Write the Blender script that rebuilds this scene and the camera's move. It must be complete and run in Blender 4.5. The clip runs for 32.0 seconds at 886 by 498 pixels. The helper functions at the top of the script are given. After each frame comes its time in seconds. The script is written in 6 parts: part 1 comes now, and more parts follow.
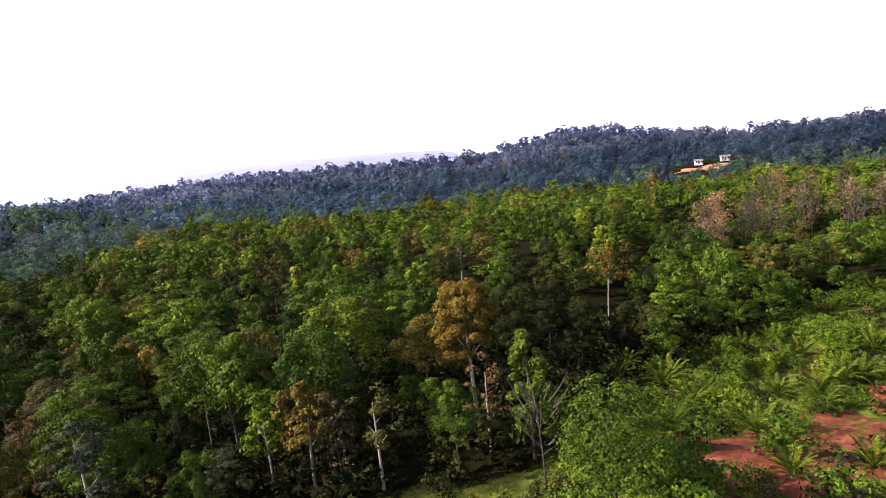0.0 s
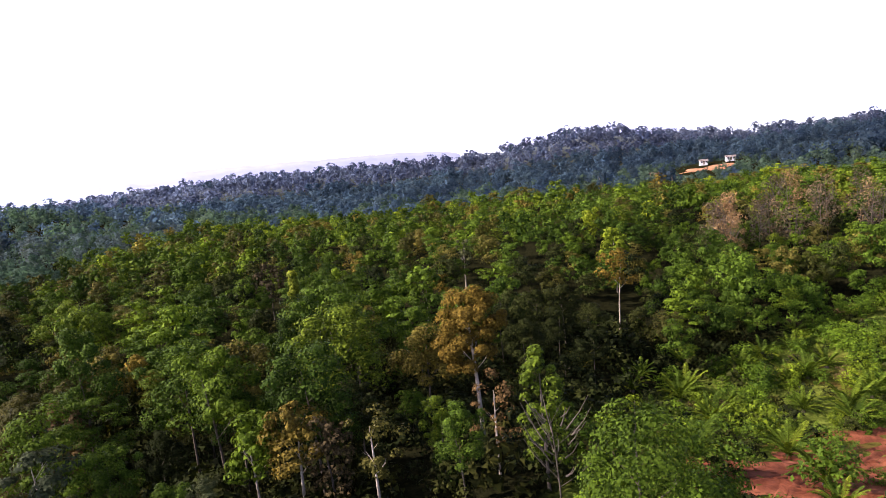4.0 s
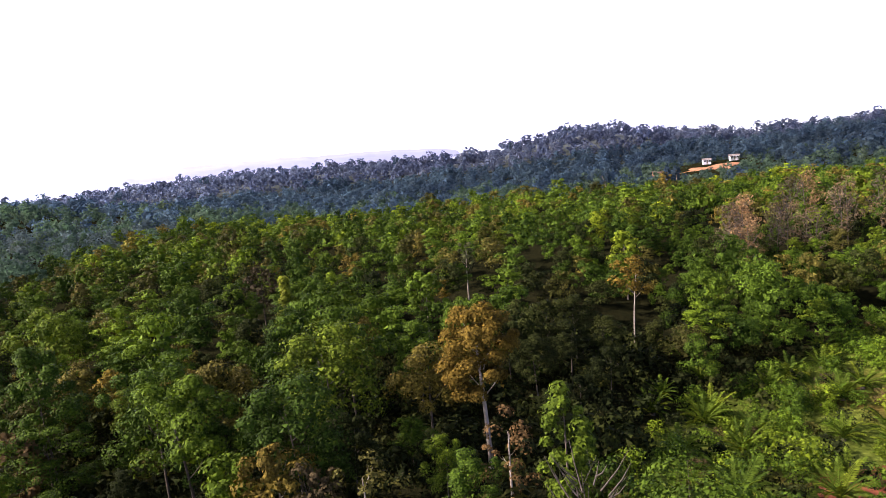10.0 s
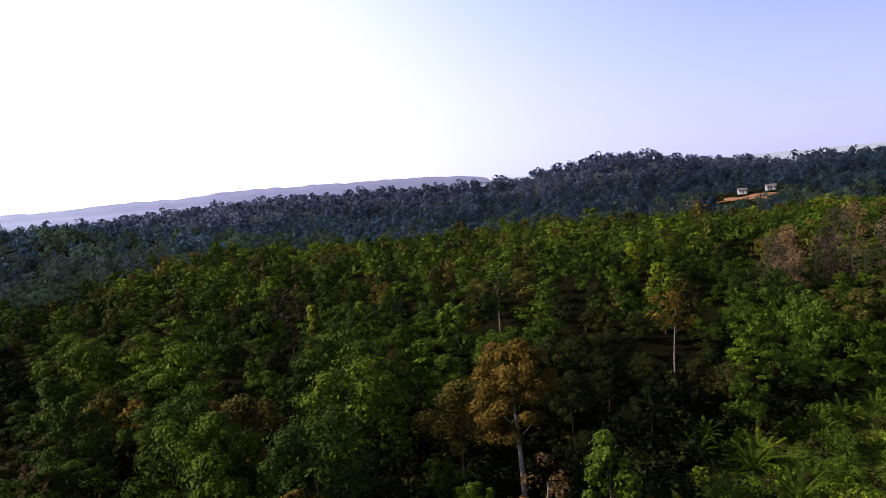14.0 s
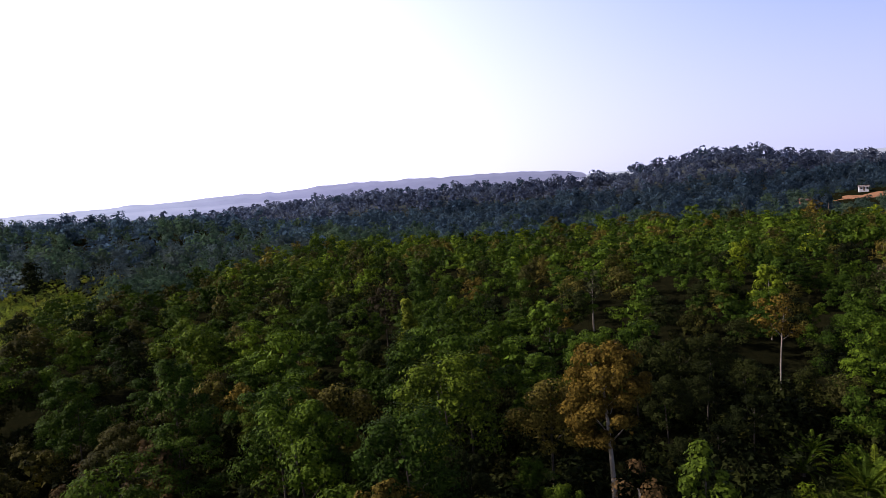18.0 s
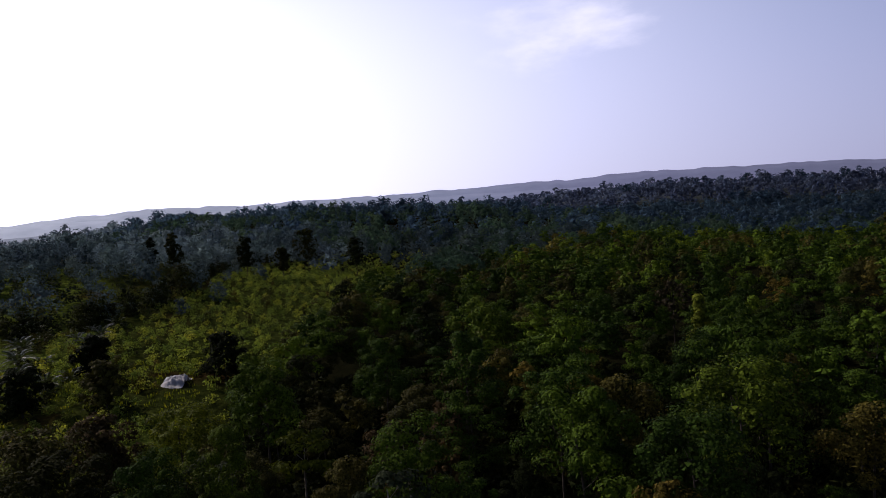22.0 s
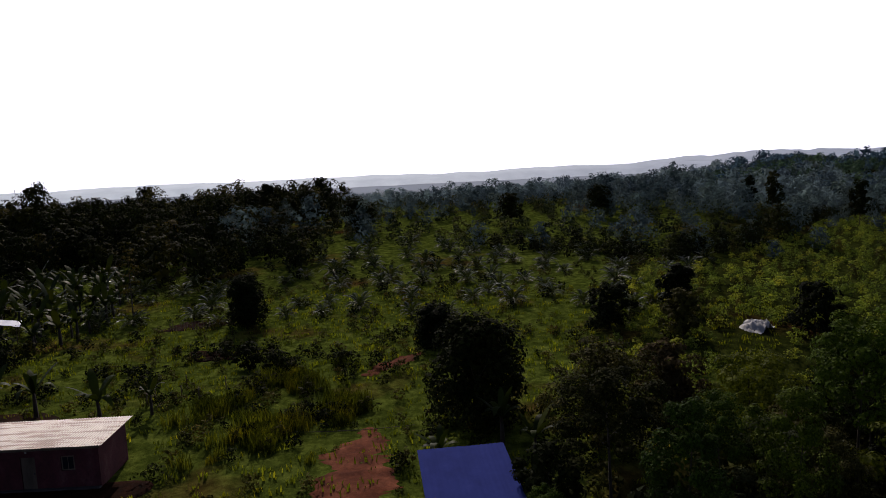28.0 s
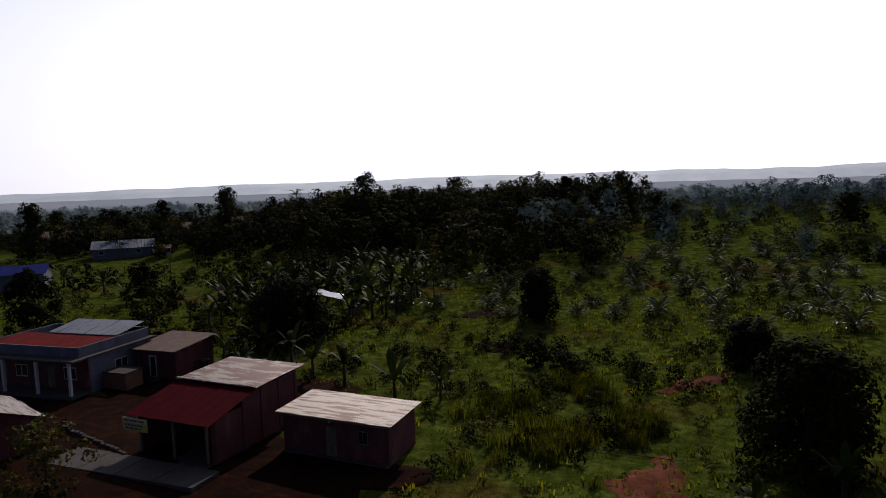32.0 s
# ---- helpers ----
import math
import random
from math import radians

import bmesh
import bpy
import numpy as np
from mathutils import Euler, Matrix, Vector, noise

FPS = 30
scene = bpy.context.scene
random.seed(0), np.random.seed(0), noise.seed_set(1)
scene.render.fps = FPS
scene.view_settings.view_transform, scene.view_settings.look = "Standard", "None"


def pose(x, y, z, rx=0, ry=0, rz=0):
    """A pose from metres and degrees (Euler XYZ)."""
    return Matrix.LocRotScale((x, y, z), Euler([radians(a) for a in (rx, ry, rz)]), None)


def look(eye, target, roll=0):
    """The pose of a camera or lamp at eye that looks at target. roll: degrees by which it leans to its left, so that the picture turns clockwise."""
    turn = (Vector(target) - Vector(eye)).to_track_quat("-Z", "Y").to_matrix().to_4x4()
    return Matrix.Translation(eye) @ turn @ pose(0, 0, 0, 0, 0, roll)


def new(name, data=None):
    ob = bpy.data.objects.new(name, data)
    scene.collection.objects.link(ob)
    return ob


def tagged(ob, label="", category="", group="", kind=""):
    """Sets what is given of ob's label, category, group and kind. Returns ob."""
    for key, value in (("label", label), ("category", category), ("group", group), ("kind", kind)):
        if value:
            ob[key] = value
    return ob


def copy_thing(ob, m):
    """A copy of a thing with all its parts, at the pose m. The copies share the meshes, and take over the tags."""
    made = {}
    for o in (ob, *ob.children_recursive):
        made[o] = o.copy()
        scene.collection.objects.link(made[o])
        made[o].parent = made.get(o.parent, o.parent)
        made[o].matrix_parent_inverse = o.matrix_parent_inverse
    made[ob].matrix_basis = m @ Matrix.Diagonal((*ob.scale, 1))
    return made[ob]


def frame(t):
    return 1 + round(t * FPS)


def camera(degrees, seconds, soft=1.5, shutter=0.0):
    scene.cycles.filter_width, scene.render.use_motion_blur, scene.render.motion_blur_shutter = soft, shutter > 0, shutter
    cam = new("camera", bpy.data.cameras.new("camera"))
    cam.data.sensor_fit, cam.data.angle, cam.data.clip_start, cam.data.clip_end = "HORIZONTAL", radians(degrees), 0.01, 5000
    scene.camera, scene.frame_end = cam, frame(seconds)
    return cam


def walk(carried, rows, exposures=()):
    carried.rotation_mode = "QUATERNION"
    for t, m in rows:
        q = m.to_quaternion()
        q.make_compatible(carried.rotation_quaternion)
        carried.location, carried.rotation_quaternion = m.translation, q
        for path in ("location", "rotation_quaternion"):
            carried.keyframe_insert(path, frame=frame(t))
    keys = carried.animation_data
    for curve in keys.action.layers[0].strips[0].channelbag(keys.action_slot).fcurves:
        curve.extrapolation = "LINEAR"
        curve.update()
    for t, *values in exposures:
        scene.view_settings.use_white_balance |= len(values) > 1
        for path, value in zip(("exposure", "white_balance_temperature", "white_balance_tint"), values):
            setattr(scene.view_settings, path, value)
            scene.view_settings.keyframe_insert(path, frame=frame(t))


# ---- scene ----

# camera: seconds, place, turn
ROWS = (
    (0.0, -0.26, 2.54, 18.00, 81.61, 6.26, 2.24),
    (0.5, -0.28, 2.97, 18.01, 81.70, 6.27, 2.21),
    (1.0, -0.32, 3.42, 18.00, 81.64, 6.18, 2.14),
    (1.5, -0.34, 3.89, 18.01, 81.66, 6.25, 2.12),
    (2.0, -0.37, 4.31, 17.93, 81.62, 6.25, 2.11),
    (2.5, -0.44, 4.79, 17.86, 81.62, 6.36, 2.24),
    (3.0, -0.47, 5.27, 17.84, 81.75, 6.39, 2.41),
    (3.5, -0.50, 5.70, 17.80, 81.72, 6.35, 2.43),
    (5.5, -0.70, 7.57, 17.84, 81.67, 6.20, 2.36),
    (6.0, -0.73, 8.04, 17.82, 81.63, 6.12, 2.30),
    (6.5, -0.79, 8.49, 17.80, 81.52, 6.01, 2.09),
    (7.0, -0.86, 8.97, 17.81, 81.43, 5.95, 1.98),
    (7.5, -0.90, 9.45, 17.81, 81.41, 6.01, 1.92),
    (8.0, -0.94, 9.88, 17.84, 81.37, 5.97, 1.90),
    (8.5, -1.01, 10.26, 17.87, 81.34, 5.95, 1.91),
    (9.0, -1.04, 10.66, 17.92, 81.37, 6.04, 2.02),
    (9.5, -1.10, 11.09, 17.97, 81.39, 6.00, 2.21),
    (10.0, -1.18, 11.52, 18.00, 81.42, 5.94, 2.33),
    (10.5, -1.21, 11.95, 18.04, 81.49, 5.96, 2.47),
    (11.0, -1.22, 12.36, 18.05, 81.87, 6.09, 2.68),
    (11.5, -1.28, 12.68, 18.07, 83.37, 5.86, 3.22),
    (12.0, -1.40, 12.94, 18.11, 83.42, 5.75, 3.48),
    (12.5, -1.49, 13.08, 18.14, 83.55, 5.72, 3.92),
    (13.0, -1.54, 13.14, 18.12, 83.90, 5.75, 4.32),
    (13.5, -1.56, 13.20, 18.14, 84.01, 5.66, 4.59),
    (14.0, -1.57, 13.18, 18.16, 84.01, 5.59, 4.90),
    (14.5, -1.53, 13.15, 18.20, 84.02, 5.49, 5.19),
    (16.5, -1.49, 13.08, 18.26, 84.00, 5.30, 6.23),
    (17.0, -1.53, 13.05, 18.28, 83.95, 5.43, 6.82),
    (17.5, -1.51, 13.06, 18.33, 84.06, 5.44, 9.47),
    (18.0, -1.52, 13.01, 18.39, 84.30, 5.29, 13.00),
    (18.5, -1.60, 12.87, 18.45, 84.53, 4.98, 16.03),
    (19.0, -1.61, 12.92, 18.45, 84.84, 4.86, 19.40),
    (19.5, -1.64, 12.95, 18.47, 85.04, 4.77, 22.94),
    (20.0, -1.56, 12.91, 18.50, 85.25, 4.79, 27.03),
    (20.5, -1.58, 12.88, 18.50, 85.67, 4.69, 31.88),
    (21.0, -1.60, 12.83, 18.42, 85.91, 4.52, 36.02),
    (21.5, -1.74, 12.87, 18.34, 85.68, 4.46, 36.86),
    (22.0, -1.84, 12.96, 18.25, 85.40, 4.47, 37.39),
    (22.5, -2.00, 13.10, 18.12, 85.30, 4.46, 37.90),
    (23.0, -2.21, 13.28, 18.00, 85.04, 4.50, 39.64),
    (23.5, -2.45, 13.44, 17.88, 84.58, 4.22, 44.06),
    (24.0, -2.70, 13.68, 17.75, 84.15, 4.01, 48.71),
    (24.5, -3.02, 13.94, 17.60, 83.84, 3.70, 54.57),
    (25.0, -3.40, 14.20, 17.45, 83.65, 3.46, 60.40),
    (25.5, -3.73, 14.41, 17.33, 83.51, 3.58, 67.18),
    (27.5, -5.11, 15.69, 17.00, 83.73, 3.12, 81.05),
    (28.0, -5.63, 15.82, 16.97, 83.70, 2.79, 86.15),
    (28.5, -6.14, 15.82, 16.96, 83.93, 2.41, 93.79),
    (29.0, -6.57, 15.78, 16.97, 84.03, 2.05, 101.60),
    (29.5, -7.07, 15.68, 16.96, 83.95, 1.80, 108.04),
    (30.0, -7.59, 15.56, 16.93, 83.89, 1.71, 109.70),
    (30.5, -8.11, 15.44, 16.92, 83.92, 1.67, 110.13),
    (31.0, -8.61, 15.32, 16.91, 83.98, 1.71, 110.54),
    (31.5, -9.13, 15.17, 16.88, 84.09, 1.81, 110.93),
    (32.0, -9.65, 15.03, 16.85, 84.16, 1.83, 111.31),
)
cam = camera(67.2, 32.0, soft=0.8)
walk(cam, [(r[0], pose(*r[1:])) for r in ROWS],
     exposures=[(0, 2.05, 6500, 30), (10.8, 2.05, 6500, 30), (11.6, 1.02, 6300, 27), (14.5, 0.68, 6300, 26), (17, 0.75, 6300, 26), (19, 0.3, 6200, 26), (21, -0.4, 6100, 26), (23, -0.5, 6100, 26), (25, -0.1, 6300, 21), (27.5, -0.5, 6400, 21), (29, -0.65, 6400, 21), (32, -0.8, 6400, 21)])

# light: low afternoon sun, clear hazy sky
SUN_EL, SUN_AZ = 36.0, 97.0      # degrees; azimuth counted to the left from +y
world = bpy.data.worlds.new("sky")
scene.world = world
world.use_nodes = True
wn = world.node_tree
sky = wn.nodes.new("ShaderNodeTexSky")
sky.sky_type, sky.sun_disc = "NISHITA", False
sky.sun_elevation, sky.sun_rotation = radians(SUN_EL), radians(-SUN_AZ)
sky.air_density, sky.dust_density, sky.ozone_density = 1.0, 0.35, 1.5
wn.nodes["Background"].inputs["Strength"].default_value = 0.05
to_sun = Vector((-math.sin(radians(SUN_AZ)) * math.cos(radians(SUN_EL)), math.cos(radians(SUN_AZ)) * math.cos(radians(SUN_EL)), math.sin(radians(SUN_EL))))
way = wn.nodes.new("ShaderNodeTexCoord")


def sky_math(kind, a, b=None):
    """One step of arithmetic in the sky's nodes."""
    n = wn.nodes.new("ShaderNodeMath")
    n.operation = kind
    for k, v in enumerate((a, b)):
        if hasattr(v, "is_linked"):
            wn.links.new(v, n.inputs[k])
        elif v is not None:
            n.inputs[k].default_value = v
    return n.outputs[0]


def sky_add(below, colour, amount):
    """More light of that colour in the sky."""
    n = wn.nodes.new("ShaderNodeMix")
    n.data_type, n.blend_type, n.clamp_factor = "RGBA", "ADD", False
    wn.links.new(below, n.inputs[6])
    n.inputs[7].default_value = (*colour, 1)
    wn.links.new(amount, n.inputs[0])
    return n.outputs[2]


# hazy air: bright towards the horizon, most of all under the sun, and an aureole round the sun
height = wn.nodes.new("ShaderNodeSeparateXYZ")
wn.links.new(way.outputs["Generated"], height.inputs[0])
low_air = sky_math("DIVIDE", 1.0, sky_math("ADD", 1.0, sky_math("POWER", sky_math("MULTIPLY", sky_math("MAXIMUM", height.outputs["Z"], 0.0), 2.4), 3.0)))
near_sun = wn.nodes.new("ShaderNodeVectorMath")
near_sun.operation = "DOT_PRODUCT"
near_sun.inputs[1].default_value = to_sun
wn.links.new(way.outputs["Generated"], near_sun.inputs[0])
sunward = sky_math("MAXIMUM", sky_math("ADD", sky_math("MULTIPLY", near_sun.outputs["Value"], 0.5), 0.5), 0.0)
clear = wn.nodes.new("ShaderNodeVectorMath")
clear.operation = "SCALE"
clear.inputs["Scale"].default_value = 0.26
wn.links.new(sky.outputs["Color"], clear.inputs[0])
mist = sky_math("DIVIDE", 1.0, sky_math("ADD", 1.0, sky_math("POWER", sky_math("MULTIPLY", sky_math("MAXIMUM", height.outputs["Z"], 0.0), 5.0), 3.0)))
hazy = sky_add(clear.outputs[0], (1.1, 3.5, 8.6), low_air)
hazy = sky_add(hazy, (4.1, 2.6, 1.4), mist)
hazy = sky_add(hazy, (55.0, 55.5, 56.5), sky_math("MULTIPLY", low_air, sky_math("POWER", sunward, 3.4)))
hazy = sky_add(hazy, (14.0, 13.6, 13.0), sky_math("POWER", sunward, 80.0))
# one soft cloud
CLOUD_AZ, CLOUD_EL = radians(27.3), radians(12.8)
to_cloud = Vector((-math.sin(CLOUD_AZ) * math.cos(CLOUD_EL), math.cos(CLOUD_AZ) * math.cos(CLOUD_EL), math.sin(CLOUD_EL)))
flat = wn.nodes.new("ShaderNodeMapping")
flat.inputs["Scale"].default_value = (1, 1, 2.6)
wn.links.new(way.outputs["Generated"], flat.inputs["Vector"])
puff = wn.nodes.new("ShaderNodeTexNoise")
puff.inputs["Scale"].default_value, puff.inputs["Detail"].default_value, puff.inputs["Roughness"].default_value = 10.0, 7.0, 0.55
wn.links.new(flat.outputs["Vector"], puff.inputs["Vector"])
gap = wn.nodes.new("ShaderNodeVectorMath")
gap.operation = "DISTANCE"
gap.inputs[1].default_value = (to_cloud[0], to_cloud[1], to_cloud[2] * 2.6)
wn.links.new(flat.outputs["Vector"], gap.inputs[0])
edge = wn.nodes.new("ShaderNodeMapRange")
edge.interpolation_type = "SMOOTHSTEP"
for k, val in enumerate((0.0, 0.27, 0.42, -0.3)):
    edge.inputs[1 + k].default_value = val
wn.links.new(gap.outputs["Value"], edge.inputs[0])
thick = wn.nodes.new("ShaderNodeMath")
thick.operation = "ADD"
wn.links.new(puff.outputs["Fac"], thick.inputs[0])
wn.links.new(edge.outputs[0], thick.inputs[1])
cover = wn.nodes.new("ShaderNodeMapRange")
cover.interpolation_type = "SMOOTHSTEP"
for k, val in enumerate((0.5, 1.15, 0.0, 0.6)):
    cover.inputs[1 + k].default_value = val
wn.links.new(thick.outputs[0], cover.inputs[0])
cloud = wn.nodes.new("ShaderNodeMix")
cloud.data_type = "RGBA"
cloud.inputs[7].default_value = (33.0, 33.0, 33.5, 1)
wn.links.new(cover.outputs[0], cloud.inputs[0])
wn.links.new(hazy, cloud.inputs[6])
wn.links.new(cloud.outputs[2], wn.nodes["Background"].inputs["Color"])
lamp = bpy.data.lights.new("sun", "SUN")
lamp.energy, lamp.angle, lamp.color = 5.0, radians(0.6), (1.0, 0.9, 0.76)
sun_ob = new("sun", lamp)
sun_ob.matrix_world = look(tuple(to_sun * 100), (0, 0, 0))


# ---- materials ----
def nodes_of(name):
    m = bpy.data.materials.new(name)
    m.use_nodes = True
    nt = m.node_tree
    return m, nt, nt.nodes["Principled BSDF"]


def ramp(nt, fac, stops):
    n = nt.nodes.new("ShaderNodeValToRGB")
    while len(n.color_ramp.elements) < len(stops):
        n.color_ramp.elements.new(0.5)
    for e, (p, c) in zip(n.color_ramp.elements, stops):
        e.position, e.color = p, (*c, 1)
    nt.links.new(fac, n.inputs["Fac"])
    return n.outputs["Color"]


def noise_tex(nt, scale, detail=4, rough=0.6, coord="Object", stretch=None):
    tc = nt.nodes.new("ShaderNodeTexCoord")
    n = nt.nodes.new("ShaderNodeTexNoise")
    n.inputs["Scale"].default_value, n.inputs["Detail"].default_value, n.inputs["Roughness"].default_value = scale, detail, rough
    out = tc.outputs[coord]
    if stretch:
        mp = nt.nodes.new("ShaderNodeMapping")
        mp.inputs["Scale"].default_value = stretch
        nt.links.new(out, mp.inputs["Vector"])
        out = mp.outputs["Vector"]
    nt.links.new(out, n.inputs["Vector"])
    return n.outputs["Fac"]


def mix(nt, a, b, fac, kind="MIX"):
    n = nt.nodes.new("ShaderNodeMix")
    n.data_type, n.blend_type = "RGBA", kind
    for socket, v in ((n.inputs[0], fac), (n.inputs[6], a), (n.inputs[7], b)):
        if hasattr(v, "is_linked"):
            nt.links.new(v, socket)
        else:
            socket.default_value = v if not isinstance(v, tuple) else (*v, 1)
    return n.outputs[2]


def bump(nt, bsdf, height, strength=0.4, dist=0.05):
    b = nt.nodes.new("ShaderNodeBump")
    b.inputs["Strength"].default_value, b.inputs["Distance"].default_value = strength, dist
    nt.links.new(height, b.inputs["Height"])
    nt.links.new(b.outputs["Normal"], bsdf.inputs["Normal"])


def leaf_material(name, dark, mid, light, through_light=0.08, rough=0.8, gloss=0.02, vary=1.0, shine=(1.3, 1.25, 0.5), grain=1.0):
    """Leaves: hue varies from plant to plant and from leaf to leaf; light comes through the blades."""
    m, nt, bsdf = nodes_of(name)
    mid = tuple(v * 0.45 for v in mid)
    dark, light = (tuple(0.35 * e * 0.4 + 0.65 * v * k for e, v in zip(c, mid)) for c, k in ((dark, 1 - 0.5 * grain), (light, 1 + 0.65 * grain)))
    geo, info = nt.nodes.new("ShaderNodeNewGeometry"), nt.nodes.new("ShaderNodeObjectInfo")
    by_leaf = ramp(nt, geo.outputs["Random Per Island"], [(0.0, dark), (0.55, mid), (1.0, light)])
    own = nt.nodes.new("ShaderNodeAttribute")
    own.attribute_name = "plant"
    add = nt.nodes.new("ShaderNodeMath")
    add.operation = "ADD"
    nt.links.new(info.outputs["Random"], add.inputs[0])
    nt.links.new(own.outputs["Fac"], add.inputs[1])
    wrap = nt.nodes.new("ShaderNodeMath")
    wrap.operation = "FRACT"
    nt.links.new(add.outputs[0], wrap.inputs[0])
    by_plant = ramp(nt, wrap.outputs[0], [(0.0, (0.4, 0.5, 0.54)), (0.35, (0.8, 0.9, 0.86)), (0.75, (1.15, 1.2, 0.95)), (1.0, (1.6, 1.38, 0.95))])
    c = mix(nt, by_leaf, by_plant, vary, "MULTIPLY")
    for scale, lo, hi in ((0.013, 0.76, 1.24), (0.05, 0.74, 1.26), (0.23, 0.75, 1.25)):
        patch = ramp(nt, noise_tex(nt, scale, 2), [(0.32, (lo, lo, lo * 1.05)), (0.68, (hi, hi * 0.97, hi * 0.9))])
        c = mix(nt, c, patch, 1.0, "MULTIPLY")
    nt.links.new(c, bsdf.inputs["Base Color"])
    bsdf.inputs["Roughness"].default_value = rough
    bsdf.inputs["Specular IOR Level"].default_value = gloss
    tr = nt.nodes.new("ShaderNodeBsdfTranslucent")
    nt.links.new(mix(nt, c, shine, 1.0, "MULTIPLY"), tr.inputs["Color"])
    mx = nt.nodes.new("ShaderNodeMixShader")
    mx.inputs[0].default_value = through_light
    nt.links.new(bsdf.outputs[0], mx.inputs[1])
    nt.links.new(tr.outputs[0], mx.inputs[2])
    nt.links.new(mx.outputs[0], nt.nodes["Material Output"].inputs["Surface"])
    return m


def rough_material(name, stops, scale=2.0, rough=0.85, bump_scale=8.0, bump_strength=0.4, stretch=None, metal=0.0, fine=None, spec=0.3):
    m, nt, bsdf = nodes_of(name)
    stops = [(p, tuple(v * 0.78 for v in c)) for p, c in stops]
    c = ramp(nt, noise_tex(nt, scale, 6, 0.65, stretch=stretch), stops)
    if fine:
        c = mix(nt, c, ramp(nt, noise_tex(nt, fine, 3, 0.7), [(0.3, (0.7, 0.7, 0.7)), (0.7, (1.2, 1.2, 1.2))]), 0.8, "MULTIPLY")
    nt.links.new(c, bsdf.inputs["Base Color"])
    bsdf.inputs["Roughness"].default_value, bsdf.inputs["Metallic"].default_value = rough, metal
    bsdf.inputs["Specular IOR Level"].default_value = spec
    bump(nt, bsdf, noise_tex(nt, bump_scale, 5, 0.65), bump_strength)
    return m


LEAF = leaf_material("leaf_green", (0.02, 0.046, 0.009), (0.062, 0.112, 0.011), (0.125, 0.19, 0.022), 0.06, 0.75, 0.03)
LEAF_LIGHT = leaf_material("leaf_light", (0.045, 0.09, 0.014), (0.104, 0.17, 0.013), (0.185, 0.25, 0.026), 0.12, 0.75, 0.03)
LEAF_FRESH = leaf_material("leaf_fresh", (0.028, 0.062, 0.005), (0.082, 0.15, 0.01), (0.15, 0.225, 0.02), 0.1, 0.7, 0.05)
# yellow green leaves, brightened in colour as if sun lit the crowns
LEAF_YELLOW_SUNLIT = leaf_material("leaf_yellow_green_sunlit", (0.08, 0.11, 0.01), (0.19, 0.24, 0.02), (0.3, 0.34, 0.035), 0.28, 0.7, 0.04, vary=0.25)
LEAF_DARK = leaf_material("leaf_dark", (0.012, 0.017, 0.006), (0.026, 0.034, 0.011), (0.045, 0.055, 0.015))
LEAF_OLIVE = leaf_material("leaf_olive", (0.046, 0.044, 0.012), (0.11, 0.1, 0.024), (0.185, 0.16, 0.04), 0.1, 0.75, 0.03)
LEAF_TAWNY = leaf_material("leaf_tawny", (0.07, 0.05, 0.01), (0.17, 0.118, 0.02), (0.28, 0.2, 0.036), vary=0.3)
LEAF_BROWN = leaf_material("leaf_brown", (0.045, 0.037, 0.02), (0.088, 0.066, 0.038), (0.14, 0.105, 0.06))
LEAF_GREY = leaf_material("leaf_grey", (0.036, 0.05, 0.026), (0.078, 0.094, 0.048), (0.13, 0.14, 0.075))
# far leaves: blue haze put into colour and translucency, with less contrast
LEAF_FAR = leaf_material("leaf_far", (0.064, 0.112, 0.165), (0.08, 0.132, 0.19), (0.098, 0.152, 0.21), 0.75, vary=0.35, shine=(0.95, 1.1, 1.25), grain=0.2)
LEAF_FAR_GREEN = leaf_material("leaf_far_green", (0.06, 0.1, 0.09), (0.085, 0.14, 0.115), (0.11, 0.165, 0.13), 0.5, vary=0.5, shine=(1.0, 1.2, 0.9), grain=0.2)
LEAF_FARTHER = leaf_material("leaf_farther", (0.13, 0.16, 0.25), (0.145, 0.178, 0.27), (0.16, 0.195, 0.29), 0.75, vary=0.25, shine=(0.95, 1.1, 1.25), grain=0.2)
LEAF_PALM = leaf_material("leaf_palm", (0.045, 0.085, 0.01), (0.105, 0.165, 0.018), (0.18, 0.25, 0.035), 0.2, 0.7, 0.02)
LEAF_PALM_SHINY = leaf_material("leaf_palm_shiny", (0.03, 0.055, 0.012), (0.08, 0.11, 0.03), (0.13, 0.155, 0.05), 0.15, 0.36, 0.32)
LEAF_TWIG = leaf_material("dry_twigs", (0.12, 0.085, 0.055), (0.2, 0.14, 0.09), (0.28, 0.2, 0.14))
# three more far leaf colours with distance haze painted in
LEAF_BLUE_HAZE = leaf_material("leaf_blue_haze_far", (0.14, 0.19, 0.215), (0.18, 0.235, 0.265), (0.21, 0.265, 0.295), 0.75, vary=0.35, shine=(0.95, 1.1, 1.25), grain=0.2)
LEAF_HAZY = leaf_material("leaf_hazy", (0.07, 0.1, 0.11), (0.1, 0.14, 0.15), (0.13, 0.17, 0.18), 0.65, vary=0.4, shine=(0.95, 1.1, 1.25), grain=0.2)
LEAF_PALE_HAZE = leaf_material("leaf_pale_haze_far", (0.24, 0.3, 0.33), (0.29, 0.36, 0.39), (0.33, 0.4, 0.43), 0.75, vary=0.3, shine=(0.95, 1.1, 1.25), grain=0.2)
LEAF_FIELD = leaf_material("leaf_field", (0.12, 0.19, 0.045), (0.31, 0.4, 0.09), (0.46, 0.54, 0.15), 0.32)
